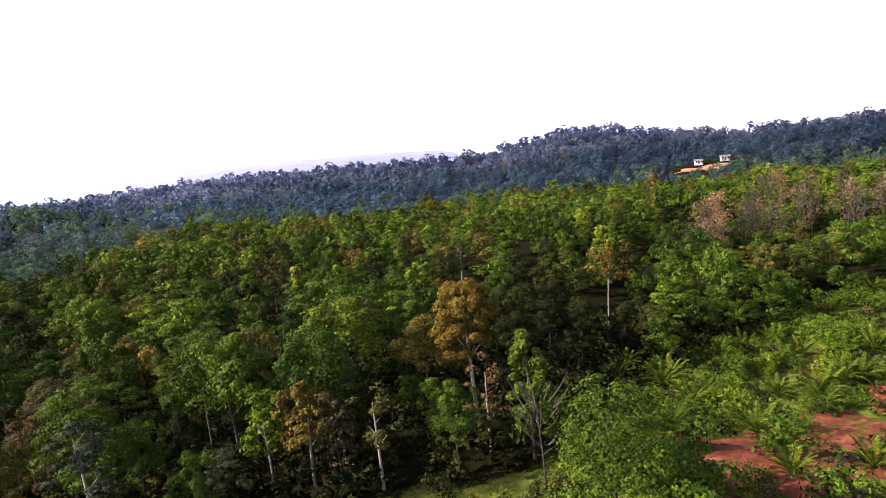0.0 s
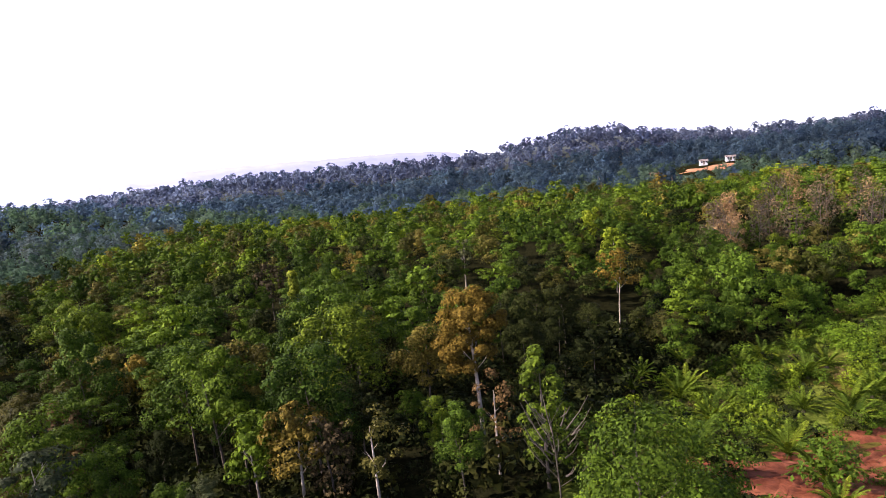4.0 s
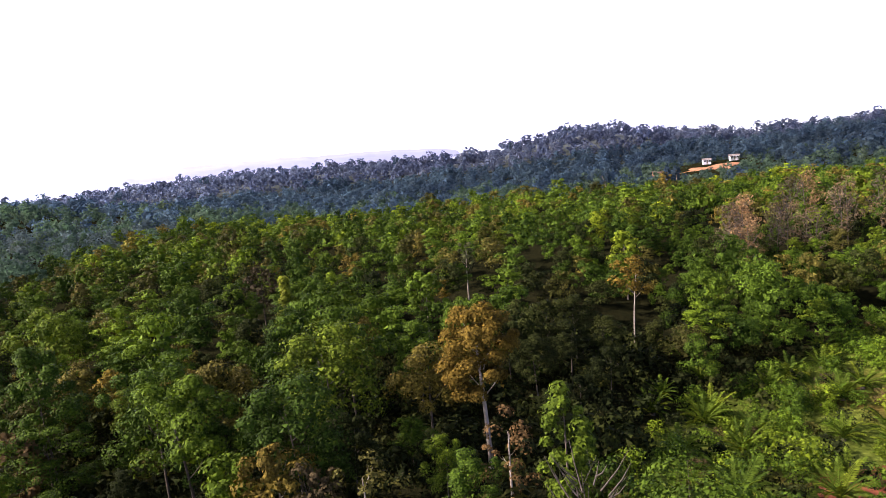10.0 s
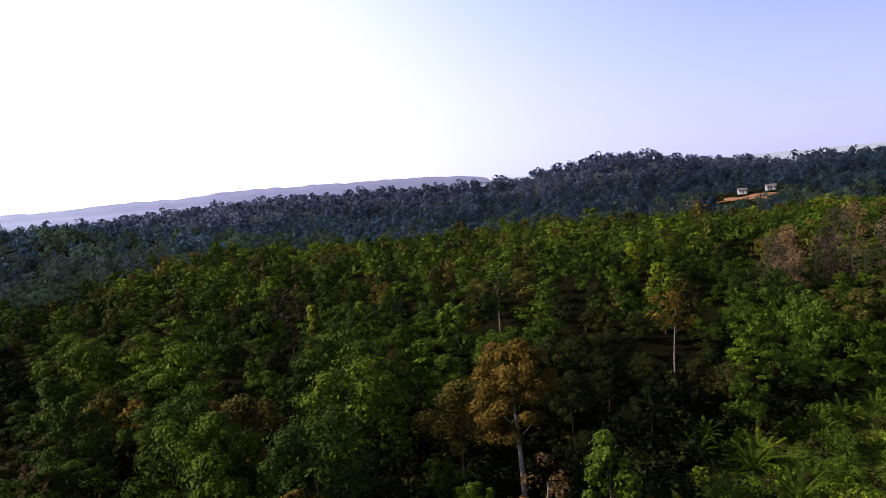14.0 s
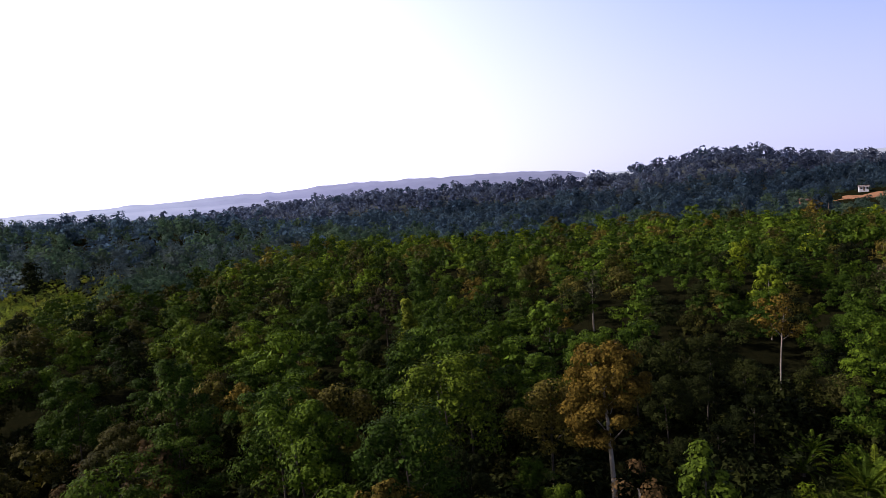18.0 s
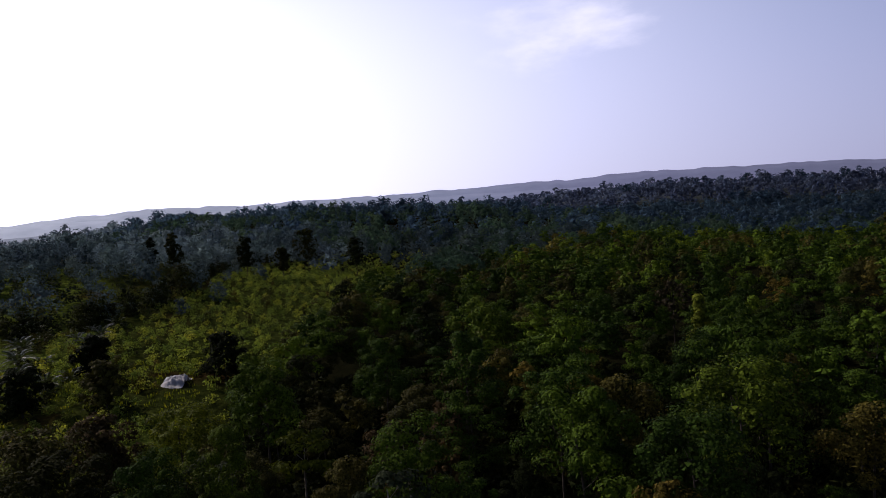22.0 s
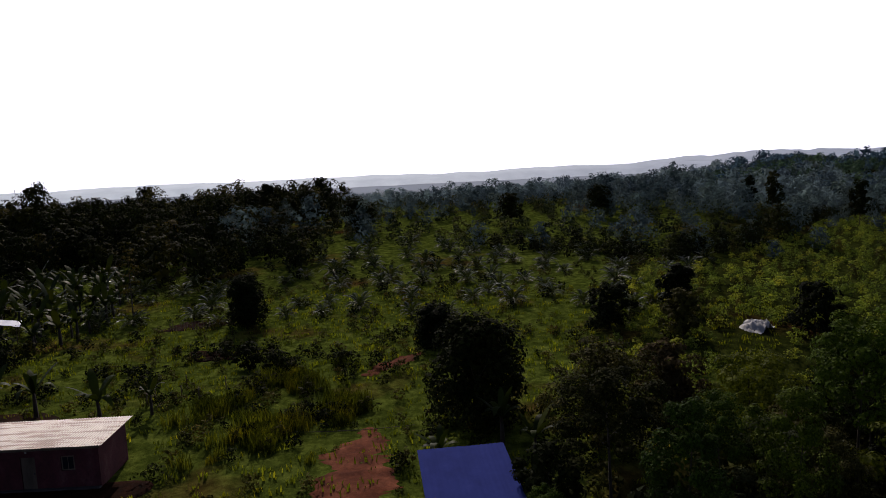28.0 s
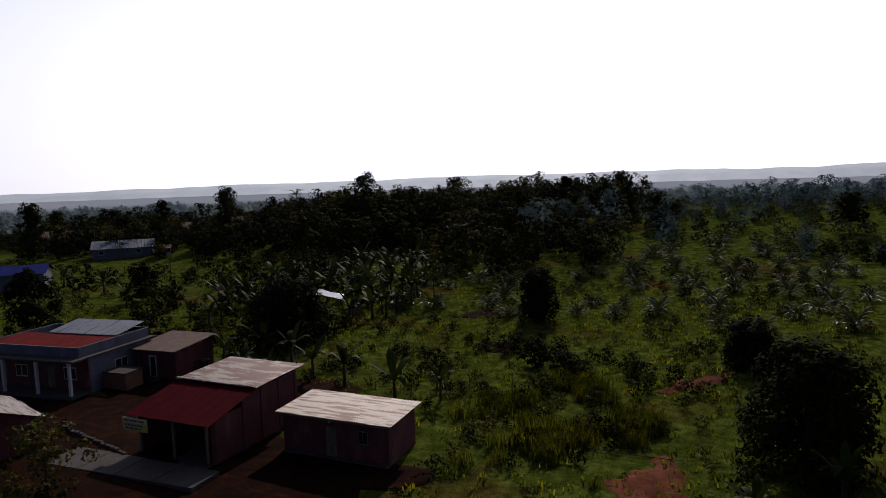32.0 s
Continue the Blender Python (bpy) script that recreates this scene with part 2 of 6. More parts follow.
LEAF_BANANA = leaf_material("leaf_banana", (0.02, 0.04, 0.01), (0.045, 0.07, 0.016), (0.08, 0.11, 0.03), 0.15, 0.55, 0.03)
GRASS = leaf_material("grass_blades", (0.1, 0.15, 0.016), (0.2, 0.245, 0.028), (0.34, 0.36, 0.05), 0.48, 0.8, 0.0)
GRASS_TALL = leaf_material("tall_grass_blades", (0.06, 0.08, 0.01), (0.12, 0.14, 0.018), (0.22, 0.22, 0.035), 0.35, 0.8, 0.0)
BARK = rough_material("bark", [(0.3, (0.022, 0.017, 0.012)), (0.55, (0.05, 0.04, 0.03)), (0.75, (0.1, 0.08, 0.06))], 3.0, 0.9, 14, 0.5, (1, 1, 0.3))
BARK_PALE = rough_material("bark_pale", [(0.3, (0.14, 0.115, 0.09)), (0.55, (0.23, 0.2, 0.165)), (0.75, (0.32, 0.29, 0.25))], 3.0, 0.9, 14, 0.5, (1, 1, 0.3))
RED_SOIL = rough_material("red_soil", [(0.3, (0.05, 0.015, 0.009)), (0.5, (0.115, 0.036, 0.018)), (0.72, (0.23, 0.085, 0.045))], 0.5, 0.95, 2.2, 0.9, fine=3.0, spec=0.03)
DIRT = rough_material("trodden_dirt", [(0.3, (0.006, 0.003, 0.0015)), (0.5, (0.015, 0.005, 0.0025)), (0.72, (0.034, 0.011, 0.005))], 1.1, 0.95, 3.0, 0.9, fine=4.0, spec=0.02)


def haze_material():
    """Distant ridges with bright haze painted on as emission, brightest under the sun."""
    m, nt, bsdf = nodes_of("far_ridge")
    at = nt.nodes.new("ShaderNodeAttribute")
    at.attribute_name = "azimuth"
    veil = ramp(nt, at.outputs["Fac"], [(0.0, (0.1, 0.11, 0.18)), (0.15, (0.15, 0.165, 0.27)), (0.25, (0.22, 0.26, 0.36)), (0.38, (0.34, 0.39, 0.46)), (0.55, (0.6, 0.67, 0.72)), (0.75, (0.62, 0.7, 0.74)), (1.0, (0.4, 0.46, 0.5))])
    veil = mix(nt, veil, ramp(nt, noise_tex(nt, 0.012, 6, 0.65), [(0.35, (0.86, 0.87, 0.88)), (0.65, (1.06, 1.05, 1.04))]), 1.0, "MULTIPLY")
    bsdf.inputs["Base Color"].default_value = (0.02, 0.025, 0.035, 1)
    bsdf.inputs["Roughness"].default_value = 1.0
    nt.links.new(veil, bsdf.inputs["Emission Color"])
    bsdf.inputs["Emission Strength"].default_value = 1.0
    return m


HAZE_FAR = haze_material()


def ground_material():
    m, nt, bsdf = nodes_of("ground_cover")
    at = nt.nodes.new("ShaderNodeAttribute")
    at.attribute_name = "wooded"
    big, small = noise_tex(nt, 0.06, 5, 0.6), noise_tex(nt, 0.9, 6, 0.7)
    turf = ramp(nt, small, [(0.28, (0.01, 0.015, 0.003)), (0.5, (0.042, 0.058, 0.009)), (0.72, (0.105, 0.13, 0.022))])
    soil = ramp(nt, small, [(0.3, (0.035, 0.016, 0.007)), (0.7, (0.08, 0.035, 0.015))])
    bare = ramp(nt, big, [(0.56, (0, 0, 0)), (0.7, (1, 1, 1))])
    # forest floor, near black: the shade under the trees is in its colour
    shaded_floor = ramp(nt, small, [(0.3, (0.003, 0.004, 0.002)), (0.7, (0.01, 0.01, 0.004))])
    c = mix(nt, mix(nt, turf, soil, bare), shaded_floor, at.outputs["Fac"])
    # distance haze is put into the colour of the far ground
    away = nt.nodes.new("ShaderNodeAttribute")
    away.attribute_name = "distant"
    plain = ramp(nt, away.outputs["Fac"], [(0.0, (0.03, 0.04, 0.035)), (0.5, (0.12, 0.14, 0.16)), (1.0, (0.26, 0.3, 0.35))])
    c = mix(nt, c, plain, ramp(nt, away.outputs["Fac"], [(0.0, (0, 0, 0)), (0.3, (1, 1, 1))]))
    nt.links.new(c, bsdf.inputs["Base Color"])
    bsdf.inputs["Roughness"].default_value = 0.95
    bsdf.inputs["Specular IOR Level"].default_value = 0.0
    bump(nt, bsdf, noise_tex(nt, 1.6, 6, 0.7), 0.8, 0.3)
    return m


GROUND = ground_material()


# ---- mesh helpers ----
def quads(name, V, Q, material, smooth=False):
    """A mesh of quads from arrays."""
    me = bpy.data.meshes.new(name)
    V, Q = np.asarray(V, dtype=np.float32), np.asarray(Q, dtype=np.int32)
    me.vertices.add(len(V))
    me.vertices.foreach_set("co", V.ravel())
    me.loops.add(Q.size)
    me.loops.foreach_set("vertex_index", Q.ravel())
    me.polygons.add(len(Q))
    me.polygons.foreach_set("loop_start", np.arange(0, Q.size, Q.shape[1], dtype=np.int32))
    me.update(calc_edges=True)
    me.materials.append(material)
    if smooth:
        me.polygons.foreach_set("use_smooth", np.ones(len(Q), dtype=bool))
    return me


def thing(name, label, category, group="", kind=""):
    return tagged(new(name), label, category, group, kind)


def part(name, data, parent, label=""):
    ob = new(name, data)
    ob.parent = parent
    if label:
        tagged(ob, label)
    return ob


def unit(v):
    return v / (np.linalg.norm(v, axis=-1, keepdims=True) + 1e-9)


def blades(rng, C, N, size, aspect=0.55, fold=0.25):
    """Folded leaf blades at the centres C, facing N."""
    n = len(C)
    size = size * rng.uniform(0.65, 1.35, (n, 1))
    u = unit(np.cross(N, unit(rng.normal(size=(n, 3)))))
    v = np.cross(N, u)
    V = np.empty((n, 4, 3))
    V[:, 0], V[:, 2] = C + u * size, C - u * size
    V[:, 1], V[:, 3] = C + v * size * aspect - N * size * fold, C - v * size * aspect - N * size * fold
    return V.reshape(-1, 3), np.arange(n * 4).reshape(-1, 4)


def sprigs(rng, C, N, size):
    """Three-cornered leaf sprays at the centres C, facing N."""
    n = len(C)
    size = size * rng.uniform(0.6, 1.4, (n, 1))
    u = unit(np.cross(N, unit(rng.normal(size=(n, 3)))))
    v = np.cross(N, u)
    V = np.stack([C + u * size, C - u * size * 0.6 + v * size * 0.75, C - u * size * 0.6 - v * size * 0.75], 1)
    return V.reshape(-1, 3), np.arange(n * 3).reshape(-1, 3)


def crown(rng, radius, height, low, blobs, per, size, flat=0.6, spread=0.26, top=1.0, inner=120, inner_size=0.0, wild=1.0, ruffle=0.3):
    """A crown of domed leaf clumps round an inner mass of broad sprays: an uneven outline with gaps."""
    a = rng.uniform(0, 2 * math.pi, blobs)
    h = (np.arange(blobs) + rng.uniform(0, 1, blobs)) / blobs
    k = np.where(rng.uniform(size=blobs) < 0.75, rng.uniform(0.72, 1.0, blobs), rng.uniform(0.3, 0.72, blobs))

    def girth(t):
        return np.sqrt(np.clip(1 - ((t - 0.3) / 0.74) ** 2, 0.03, 1)) * (1 - (1 - top) * t)

    w1, w2 = rng.uniform(0, 6.28, 2)

    def lean(b, t):
        return 1 + wild * (0.24 * np.sin(b * 2 + w1 + t * 3) + 0.18 * np.sin(b * 3 + w2 - t * 4))

    g = radius * girth(h) * lean(a, h) * k
    B = np.stack([np.cos(a) * g, np.sin(a) * g, low + h * (height - low)], 1)
    rb = radius * spread * rng.uniform(0.6, 1.4, blobs)
    d = unit(rng.normal(size=(blobs, per, 3)) + np.array([0, 0, 0.6]))
    q = rng.uniform(0.7, 1.12, (blobs, per, 1))
    C = B[:, None] + d * q * rb[:, None, None] * np.array([1, 1, flat])
    C[..., 2] = np.maximum(C[..., 2], 0.05)
    out = unit((C - np.array([0, 0, low + 0.3 * (height - low)])) / np.array([radius, radius, 0.7 * (height - low)]))
    N = unit(0.95 * d + 0.3 * out + np.array([0, 0, 0.15]) + rng.normal(size=d.shape) * ruffle)
    bits = [sprigs(rng, C.reshape(-1, 3), N.reshape(-1, 3), size)]
    if inner:
        b, t = rng.uniform(0, 2 * math.pi, inner), rng.uniform(0.03, 0.93, inner)
        m = radius * girth(t) * lean(b, t) * rng.uniform(0.15, 0.62, inner)
        K = np.stack([np.cos(b) * m, np.sin(b) * m, low + t * (height - low)], 1)
        face = unit(np.stack([np.cos(b), np.sin(b), 0.3 + 0 * b], 1) + rng.normal(size=(inner, 3)) * 0.5)
        bits.append(sprigs(rng, K, face, inner_size or min(radius * 0.1, 0.17)))
    return joined(bits)


def tube(points, radii, sides=6):
    """A tapered limb along points."""
    P = np.asarray(points, float)
    V = []
    for i, (p, r) in enumerate(zip(P, radii)):
        t = unit(P[min(i + 1, len(P) - 1)] - P[max(i - 1, 0)])
        u = unit(np.cross(t, [0.31, 0.95, 0.05]))
        w = np.cross(t, u)
        for s in range(sides):
            b = 2 * math.pi * s / sides
            V.append(p + (u * math.cos(b) + w * math.sin(b)) * r)
    Q = [(i * sides + s, i * sides + (s + 1) % sides, (i + 1) * sides + (s + 1) % sides, (i + 1) * sides + s)
         for i in range(len(P) - 1) for s in range(sides)]
    return np.array(V), np.array(Q)


def joined(bits):
    V, Q, k = [], [], 0
    for v, q in bits:
        V.append(v)
        Q.append(q + k)
        k += len(v)
    return np.concatenate(V), np.concatenate(Q)


def trunk(rng, height, girth, limbs=5, reach=2.0, start=0.5, lean=0.06):
    """A trunk with limbs that fork off and rise."""
    bend = rng.normal(size=2) * lean * height
    zs = np.array([-0.6, 0.15, 0.4, 0.7, 1.0])
    line = [(bend[0] * max(k, 0) ** 2, bend[1] * max(k, 0) ** 2, k * height if k > 0 else k) for k in zs]
    bits = [tube(line, [girth * 1.35, girth, girth * 0.85, girth * 0.6, girth * 0.2])]
    for i in range(limbs):
        k = start + (0.95 - start) * (i + rng.uniform(0, 0.8)) / limbs
        p = np.array([bend[0] * k * k, bend[1] * k * k, k * height])
        a = i * 2.4 + rng.uniform(-0.5, 0.5)
        l = reach * rng.uniform(0.6, 1.1) * (1.25 - 0.6 * k)
        d = np.array([math.cos(a), math.sin(a), rng.uniform(0.5, 1.0)])
        g = girth * 0.38 * (1.2 - 0.7 * k)
        m = p + d * l * 0.55 + [0, 0, 0.1]
        e = p + d * l + np.array([0, 0, l * 0.25])
        bits.append(tube([p, m, e], [g, g * 0.65, g * 0.2], 5))
        s = np.array([math.cos(a + 0.9), math.sin(a + 0.9), 0.8])
        bits.append(tube([m, m + s * l * 0.3, m + s * l * 0.6 + [0, 0, 0.15 * l]], [g * 0.55, g * 0.35, g * 0.12], 4))
    return joined(bits)


def strewn(name, rng, spots, scales, variants, material, label, category, kind="stuff", squash=None):
    """Many plants in one mesh: copies of the variants, turned and scaled."""
    V, Q, P, k = [], [], [], 0
    pick = rng.integers(0, len(variants), len(spots))
    for j, (v, q) in enumerate(variants):
        S = spots[pick == j]
        if not len(S):
            continue
        s, a = scales[pick == j], rng.uniform(0, 2 * math.pi, len(S))
        c, n = np.cos(a)[:, None], np.sin(a)[:, None]
        W = np.stack([v[:, 0] * c - v[:, 1] * n, v[:, 0] * n + v[:, 1] * c, np.broadcast_to(v[:, 2], (len(S), len(v)))], 2)
        W = W * s[:, None, None] + S[:, None, :]
        V.append(W.reshape(-1, 3))
        Q.append((q[None] + (np.arange(len(S)) * len(v))[:, None, None]).reshape(-1, q.shape[1]) + k)
        P.append(np.repeat(rng.uniform(0, 1, len(S)), len(v)))
        k += len(S) * len(v)
    me = quads(name, np.concatenate(V), np.concatenate(Q), material)
    me.attributes.new("plant", "FLOAT", "POINT").data.foreach_set("value", np.concatenate(P).astype(np.float32))
    return tagged(new(name, me), label, category, kind=kind)


# -- land --
def soft(a):
    a = np.clip(a, 0, 1)
    return a * a * (3 - 2 * a)


def hump(x, y, cx, cy, sx, sy, turn=0.0):
    c, s = math.cos(math.radians(turn)), math.sin(math.radians(turn))
    u, v = (x - cx) * c + (y - cy) * s, -(x - cx) * s + (y - cy) * c
    return np.exp(-0.5 * ((u / sx) ** 2 + (v / sy) ** 2))


def polar(x, y):
    """Distance from the start and azimuth, in degrees to the left of +y."""
    return np.hypot(x, y), np.degrees(np.arctan2(-x, y))


def land(x, y):
    """Height of the ground."""
    x, y = np.asarray(x, float), np.asarray(y, float)
    r, az = polar(x, y)
    fwd = soft((64 - az) / 28) * soft((az + 100) / 40)
    z = -5.0 * soft((r - 32) / 34) * fwd
    z = z - 4.0 * soft((r - 130) / 110) * fwd - 9.0 * soft((r - 240) / 180) * fwd
    z = z - 4.0 * soft((r - 200) / 400) * (1 - fwd)
    z = z - 2.2 * soft((x - 6) / 14) * soft((y - 34) / 20) * (1 - soft((r - 105) / 30))      # hollow with red soil
    z = z + 25 * hump(x, y, 118, 700, 66, 90)              # far hills
    z = z + 21 * hump(x, y, 330, 470, 150, 150)
    z = z + 12 * hump(x, y, -95, 650, 190, 110)
    z = z + 17 * hump(x, y, -310, 690, 190, 120)
    z = z + 15 * hump(x, y, -240, 330, 90, 70)
    z = z + 15 * hump(x, y, -345, 285, 120, 120, 40)
    z = z + 2 * hump(x, y, 70, 150, 60, 50)
    z = z + 4.5 * hump(x, y, 130, 396, 26, 18)                # knoll with far houses
    z = z + 7.5 * hump(x, y, -190, -48, 40, 62, 18)          # wooded hill behind the clearing
    z = z + 5 * hump(x, y, -190, 60, 60, 60)
    near = soft((r - 60) / 60)
    return z + near * 0.8 * np.sin(x * 0.045 + 1) * np.cos(y * 0.05) + 0.25 * np.sin(x * 0.21) * np.sin(y * 0.17 + 2)


WOOD_R, WOOD_AZ = (25, 45, 60, 80, 90, 106, 127, 168, 215, 260), (66, 58, 54, 51, 49, 46.5, 44.5, 41.5, 40, 38)


SLOPE_R, SLOPE_AZ = (31.5, 43.4, 60.7, 74.2, 88.9, 108.2, 116.2), (2.2, -3.7, -8.8, -14.3, -22.6, -28.6, -60)


def on_slope(x, y):
    """1 on the open slope with shrubs and young palms."""
    r, az = polar(x, y)
    return soft((np.interp(r, SLOPE_R, SLOPE_AZ) - az) / 3) * (r < 116)


def wooded(x, y):
    """1 under the forest in front, 0 in the open."""
    r, az = polar(x, y)
    return (1 - on_slope(x, y)) * soft((np.interp(r, WOOD_R, WOOD_AZ) - az) / 5) * soft((r - 33) / 5) * soft((az + 60) / 10)
# -- end land --


def on_land(x, y, sink=0.0):
    x, y = np.asarray(x, float), np.asarray(y, float)
    return np.stack([x, y, land(x, y) - sink], -1)


# ---- ground: one sheet to the horizon ----
rr = np.concatenate([np.linspace(0.02, 120, 90), np.geomspace(123, 4700, 60)])
aa = np.linspace(0, 2 * math.pi, 281)[:-1]
gx, gy = np.outer(rr, -np.sin(aa)), np.outer(rr, np.cos(aa))
GV = on_land(gx.ravel(), gy.ravel())
i, j = np.meshgrid(np.arange(len(rr) - 1), np.arange(len(aa)), indexing="ij")
k, j2 = len(aa), (j + 1) % len(aa)
GQ = np.stack([i * k + j, i * k + j2, (i + 1) * k + j2, (i + 1) * k + j], -1).reshape(-1, 4)[:, ::-1]
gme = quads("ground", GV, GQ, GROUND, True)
g_r, g_az = polar(GV[:, 0], GV[:, 1])
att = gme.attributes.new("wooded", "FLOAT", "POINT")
# plantation ground gets the dark floor too, as painted shade between shrubs
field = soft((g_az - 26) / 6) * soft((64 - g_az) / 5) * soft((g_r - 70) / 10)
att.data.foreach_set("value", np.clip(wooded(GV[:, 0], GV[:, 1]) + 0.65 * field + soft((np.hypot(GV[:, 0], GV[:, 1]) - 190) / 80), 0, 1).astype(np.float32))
# amount of painted haze, growing with distance
haze_att = gme.attributes.new("distant", "FLOAT", "POINT")
haze_att.data.foreach_set("value", soft((g_r - 420) / 800).astype(np.float32))
tagged(new("ground", gme), "grassy ground with bare red soil and forest floor", "ground", kind="structure")


def ridge(name, az0, az1, dist, top, wave, seed, material, label):
    """A far ridge: a long bank with an uneven top."""
    rng = np.random.default_rng(seed)
    a = np.radians(np.linspace(az0, az1, 260))
    t = np.linspace(0, 1, 260)
    h = sum(wave * rng.uniform(0.3, 1) / f ** 0.9 * np.sin(2 * math.pi * (f * t + rng.uniform())) for f in range(1, 70))
    h = (top + h) * np.minimum(1, np.minimum(t, 1 - t) * 8) ** 0.5
    rows = []
    for d, k in ((dist * 0.9, -0.2), (dist * 0.96, 0.7), (dist, 1.0), (dist * 1.08, -0.2)):
        rows.append(np.stack([-np.sin(a) * d, np.cos(a) * d, -25 + k * (h + 25)], 1))
    V = np.concatenate(rows)
    n = 260
    Q = np.array([(r * n + i, (r + 1) * n + i, (r + 1) * n + i + 1, r * n + i + 1) for r in range(3) for i in range(n - 1)])[:, ::-1]
    me = quads(name, V, Q, material, True)
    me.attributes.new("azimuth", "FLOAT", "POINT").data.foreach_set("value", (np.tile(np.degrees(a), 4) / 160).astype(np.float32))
    tagged(new(name, me), label, "ridge", kind="structure")


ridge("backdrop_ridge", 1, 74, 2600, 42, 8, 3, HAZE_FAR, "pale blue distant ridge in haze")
ridge("backdrop_ridge_low", 20, 190, 2000, 21, 6, 5, HAZE_FAR, "distant plain and low ridge in painted pale blue haze")


# ---- forest ----
rng = np.random.default_rng(11)


def scatter(step, r0, r1, a0, a1, keep, seed, jitter=0.42):
    """Jittered spots of that spacing inside a sector where keep(x, y) > random."""
    g = np.random.default_rng(seed)
    n = int(r1 / step) + 1
    ix, iy = np.meshgrid(np.arange(-n, n + 1), np.arange(-n, n + 1))
    x = (ix + 0.5 * (iy % 2)).ravel() * step + g.uniform(-jitter, jitter, ix.size) * step
    y = iy.ravel() * step + g.uniform(-jitter, jitter, ix.size) * step
    r, az = polar(x, y)
    ok = (r > r0) & (r < r1) & (az > a0) & (az < a1)
    x, y = x[ok], y[ok]
    ok = keep(x, y) > g.uniform(0, 1, len(x))
    return x[ok], y[ok]


def tree_proto(name, rng, height, radius, material, bark, label, blobs=30, per=90, size=0.14, low=0.5, flat=0.75, spread=0.27, top=1.0, limbs=4, girth=0.09, group="forest trees", category="tree", lean=0.05, inner=150, wild=1.0, inner_size=0.0):
    ob = thing(name, label, category, group)
    part("trunk", quads("trunk", *trunk(rng, height * 0.86, girth, limbs, radius * 0.6, max(low, 0.35), lean), bark, True), ob)
    part("crown", quads("crown", *crown(rng, radius, height, height * low, blobs, per, size, flat, spread, top, inner, inner_size, wild), material), ob)
    return ob


def retire(ob):
    """Take a model away once its copies stand."""
    for o in (*ob.children_recursive, ob):
        bpy.data.objects.remove(o)


PROTOS = [
    tree_proto("broadleaf_tree", rng, 9.5, 2.9, LEAF, BARK, "dense green broadleaf tree in the forest", 34, 250, 0.088, inner=220),
    tree_proto("broadleaf_tree", rng, 8.5, 2.7, LEAF, BARK, "dense green broadleaf tree in the forest", 30, 250, 0.088, inner=220),
    tree_proto("broadleaf_tree", rng, 11, 2.4, LEAF, BARK, "tall narrow green broadleaf tree in the forest", 34, 250, 0.088, inner=220),
    tree_proto("broadleaf_tree", rng, 8.0, 2.6, LEAF_OLIVE, BARK, "olive green broadleaf tree in the forest", 30, 240, 0.088, inner=200),
    tree_proto("broadleaf_tree", rng, 9.0, 2.5, LEAF_LIGHT, BARK, "fresh light green broadleaf tree in the forest", 30, 240, 0.088, inner=200),
    tree_proto("tiered_tree", rng, 10.5, 3.3, LEAF, BARK, "green tree with flat tiers of foliage", 28, 260, 0.095, 0.42, 0.26, 0.32, inner=160),
    tree_proto("tiered_tree", rng, 9.4, 3.0, LEAF_GREY, BARK, "grey green tree with flat tiers of foliage", 24, 240, 0.1, 0.42, 0.28, 0.32, inner=140),
    tree_proto("broadleaf_tree", rng, 8.8, 2.7, LEAF_DARK, BARK, "dark green broadleaf tree in the forest", 30, 250, 0.088, inner=220),
    tree_proto("brown_leaved_tree", rng, 8.0, 2.0, LEAF_BROWN, BARK, "tree with withered brown leaves", 30, 110, 0.1, 0.35, inner=40),
]
WEIGHT = np.array([0.22, 0.18, 0.12, 0.1, 0.14, 0.13, 0.02, 0.08, 0.01])


def plant(proto, x, y, scale=1.0, turn=None, sink=0.0, tall=None):
    z = float(land(x, y)) - sink
    turn = rng.uniform(0, 360) if turn is None else turn
    tall = float(rng.uniform(0.85, 1.15)) if tall is None else tall
    return copy_thing(proto, Matrix.LocRotScale((x, y, z), Euler((0, 0, radians(turn))), Vector((scale, scale, scale * tall))))


WEIGHT_EDGE = np.array([0.13, 0.11, 0.06, 0.31, 0.13, 0.08, 0.03, 0.09, 0.06])      # olive and dark towards the clearing

# mostly dark leaves, whose colour stands in for deep shade
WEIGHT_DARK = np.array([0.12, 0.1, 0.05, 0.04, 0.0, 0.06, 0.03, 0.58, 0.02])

# trees that stand out, each at its place
LONE = []


def lone(x, y, height, radius, material, bark, name, label, **kw):
    ob = tree_proto(name, rng, height, radius, material, bark, label, group="", **kw)
    ob.location = (x, y, float(land(x, y)))
    LONE.append((x, y, max(1.4, radius * 0.75)))
    return ob


lone(-1.8, 52.5, 10.8, 2.6, LEAF_TAWNY, BARK_PALE, "broadleaf_tree", "large brownish olive tree with a pale bare trunk", blobs=70, per=290, size=0.09, low=0.5, flat=0.7, spread=0.22, girth=0.17, limbs=10, inner=160, wild=0.25)
lone(14.3, 81.3, 10.6, 1.9, LEAF_TAWNY, BARK_PALE, "sparse_tree", "sparse reddish tree on a thin pale trunk", blobs=26, per=60, size=0.12, low=0.62, spread=0.28, girth=0.09, inner=0)
lone(-24.5, 87.5, 9.6, 1.7, LEAF_YELLOW_SUNLIT, BARK, "conical_tree", "bright green cone shaped tree", blobs=53, per=45, size=0.21, low=0.2, top=0.2, spread=0.31)
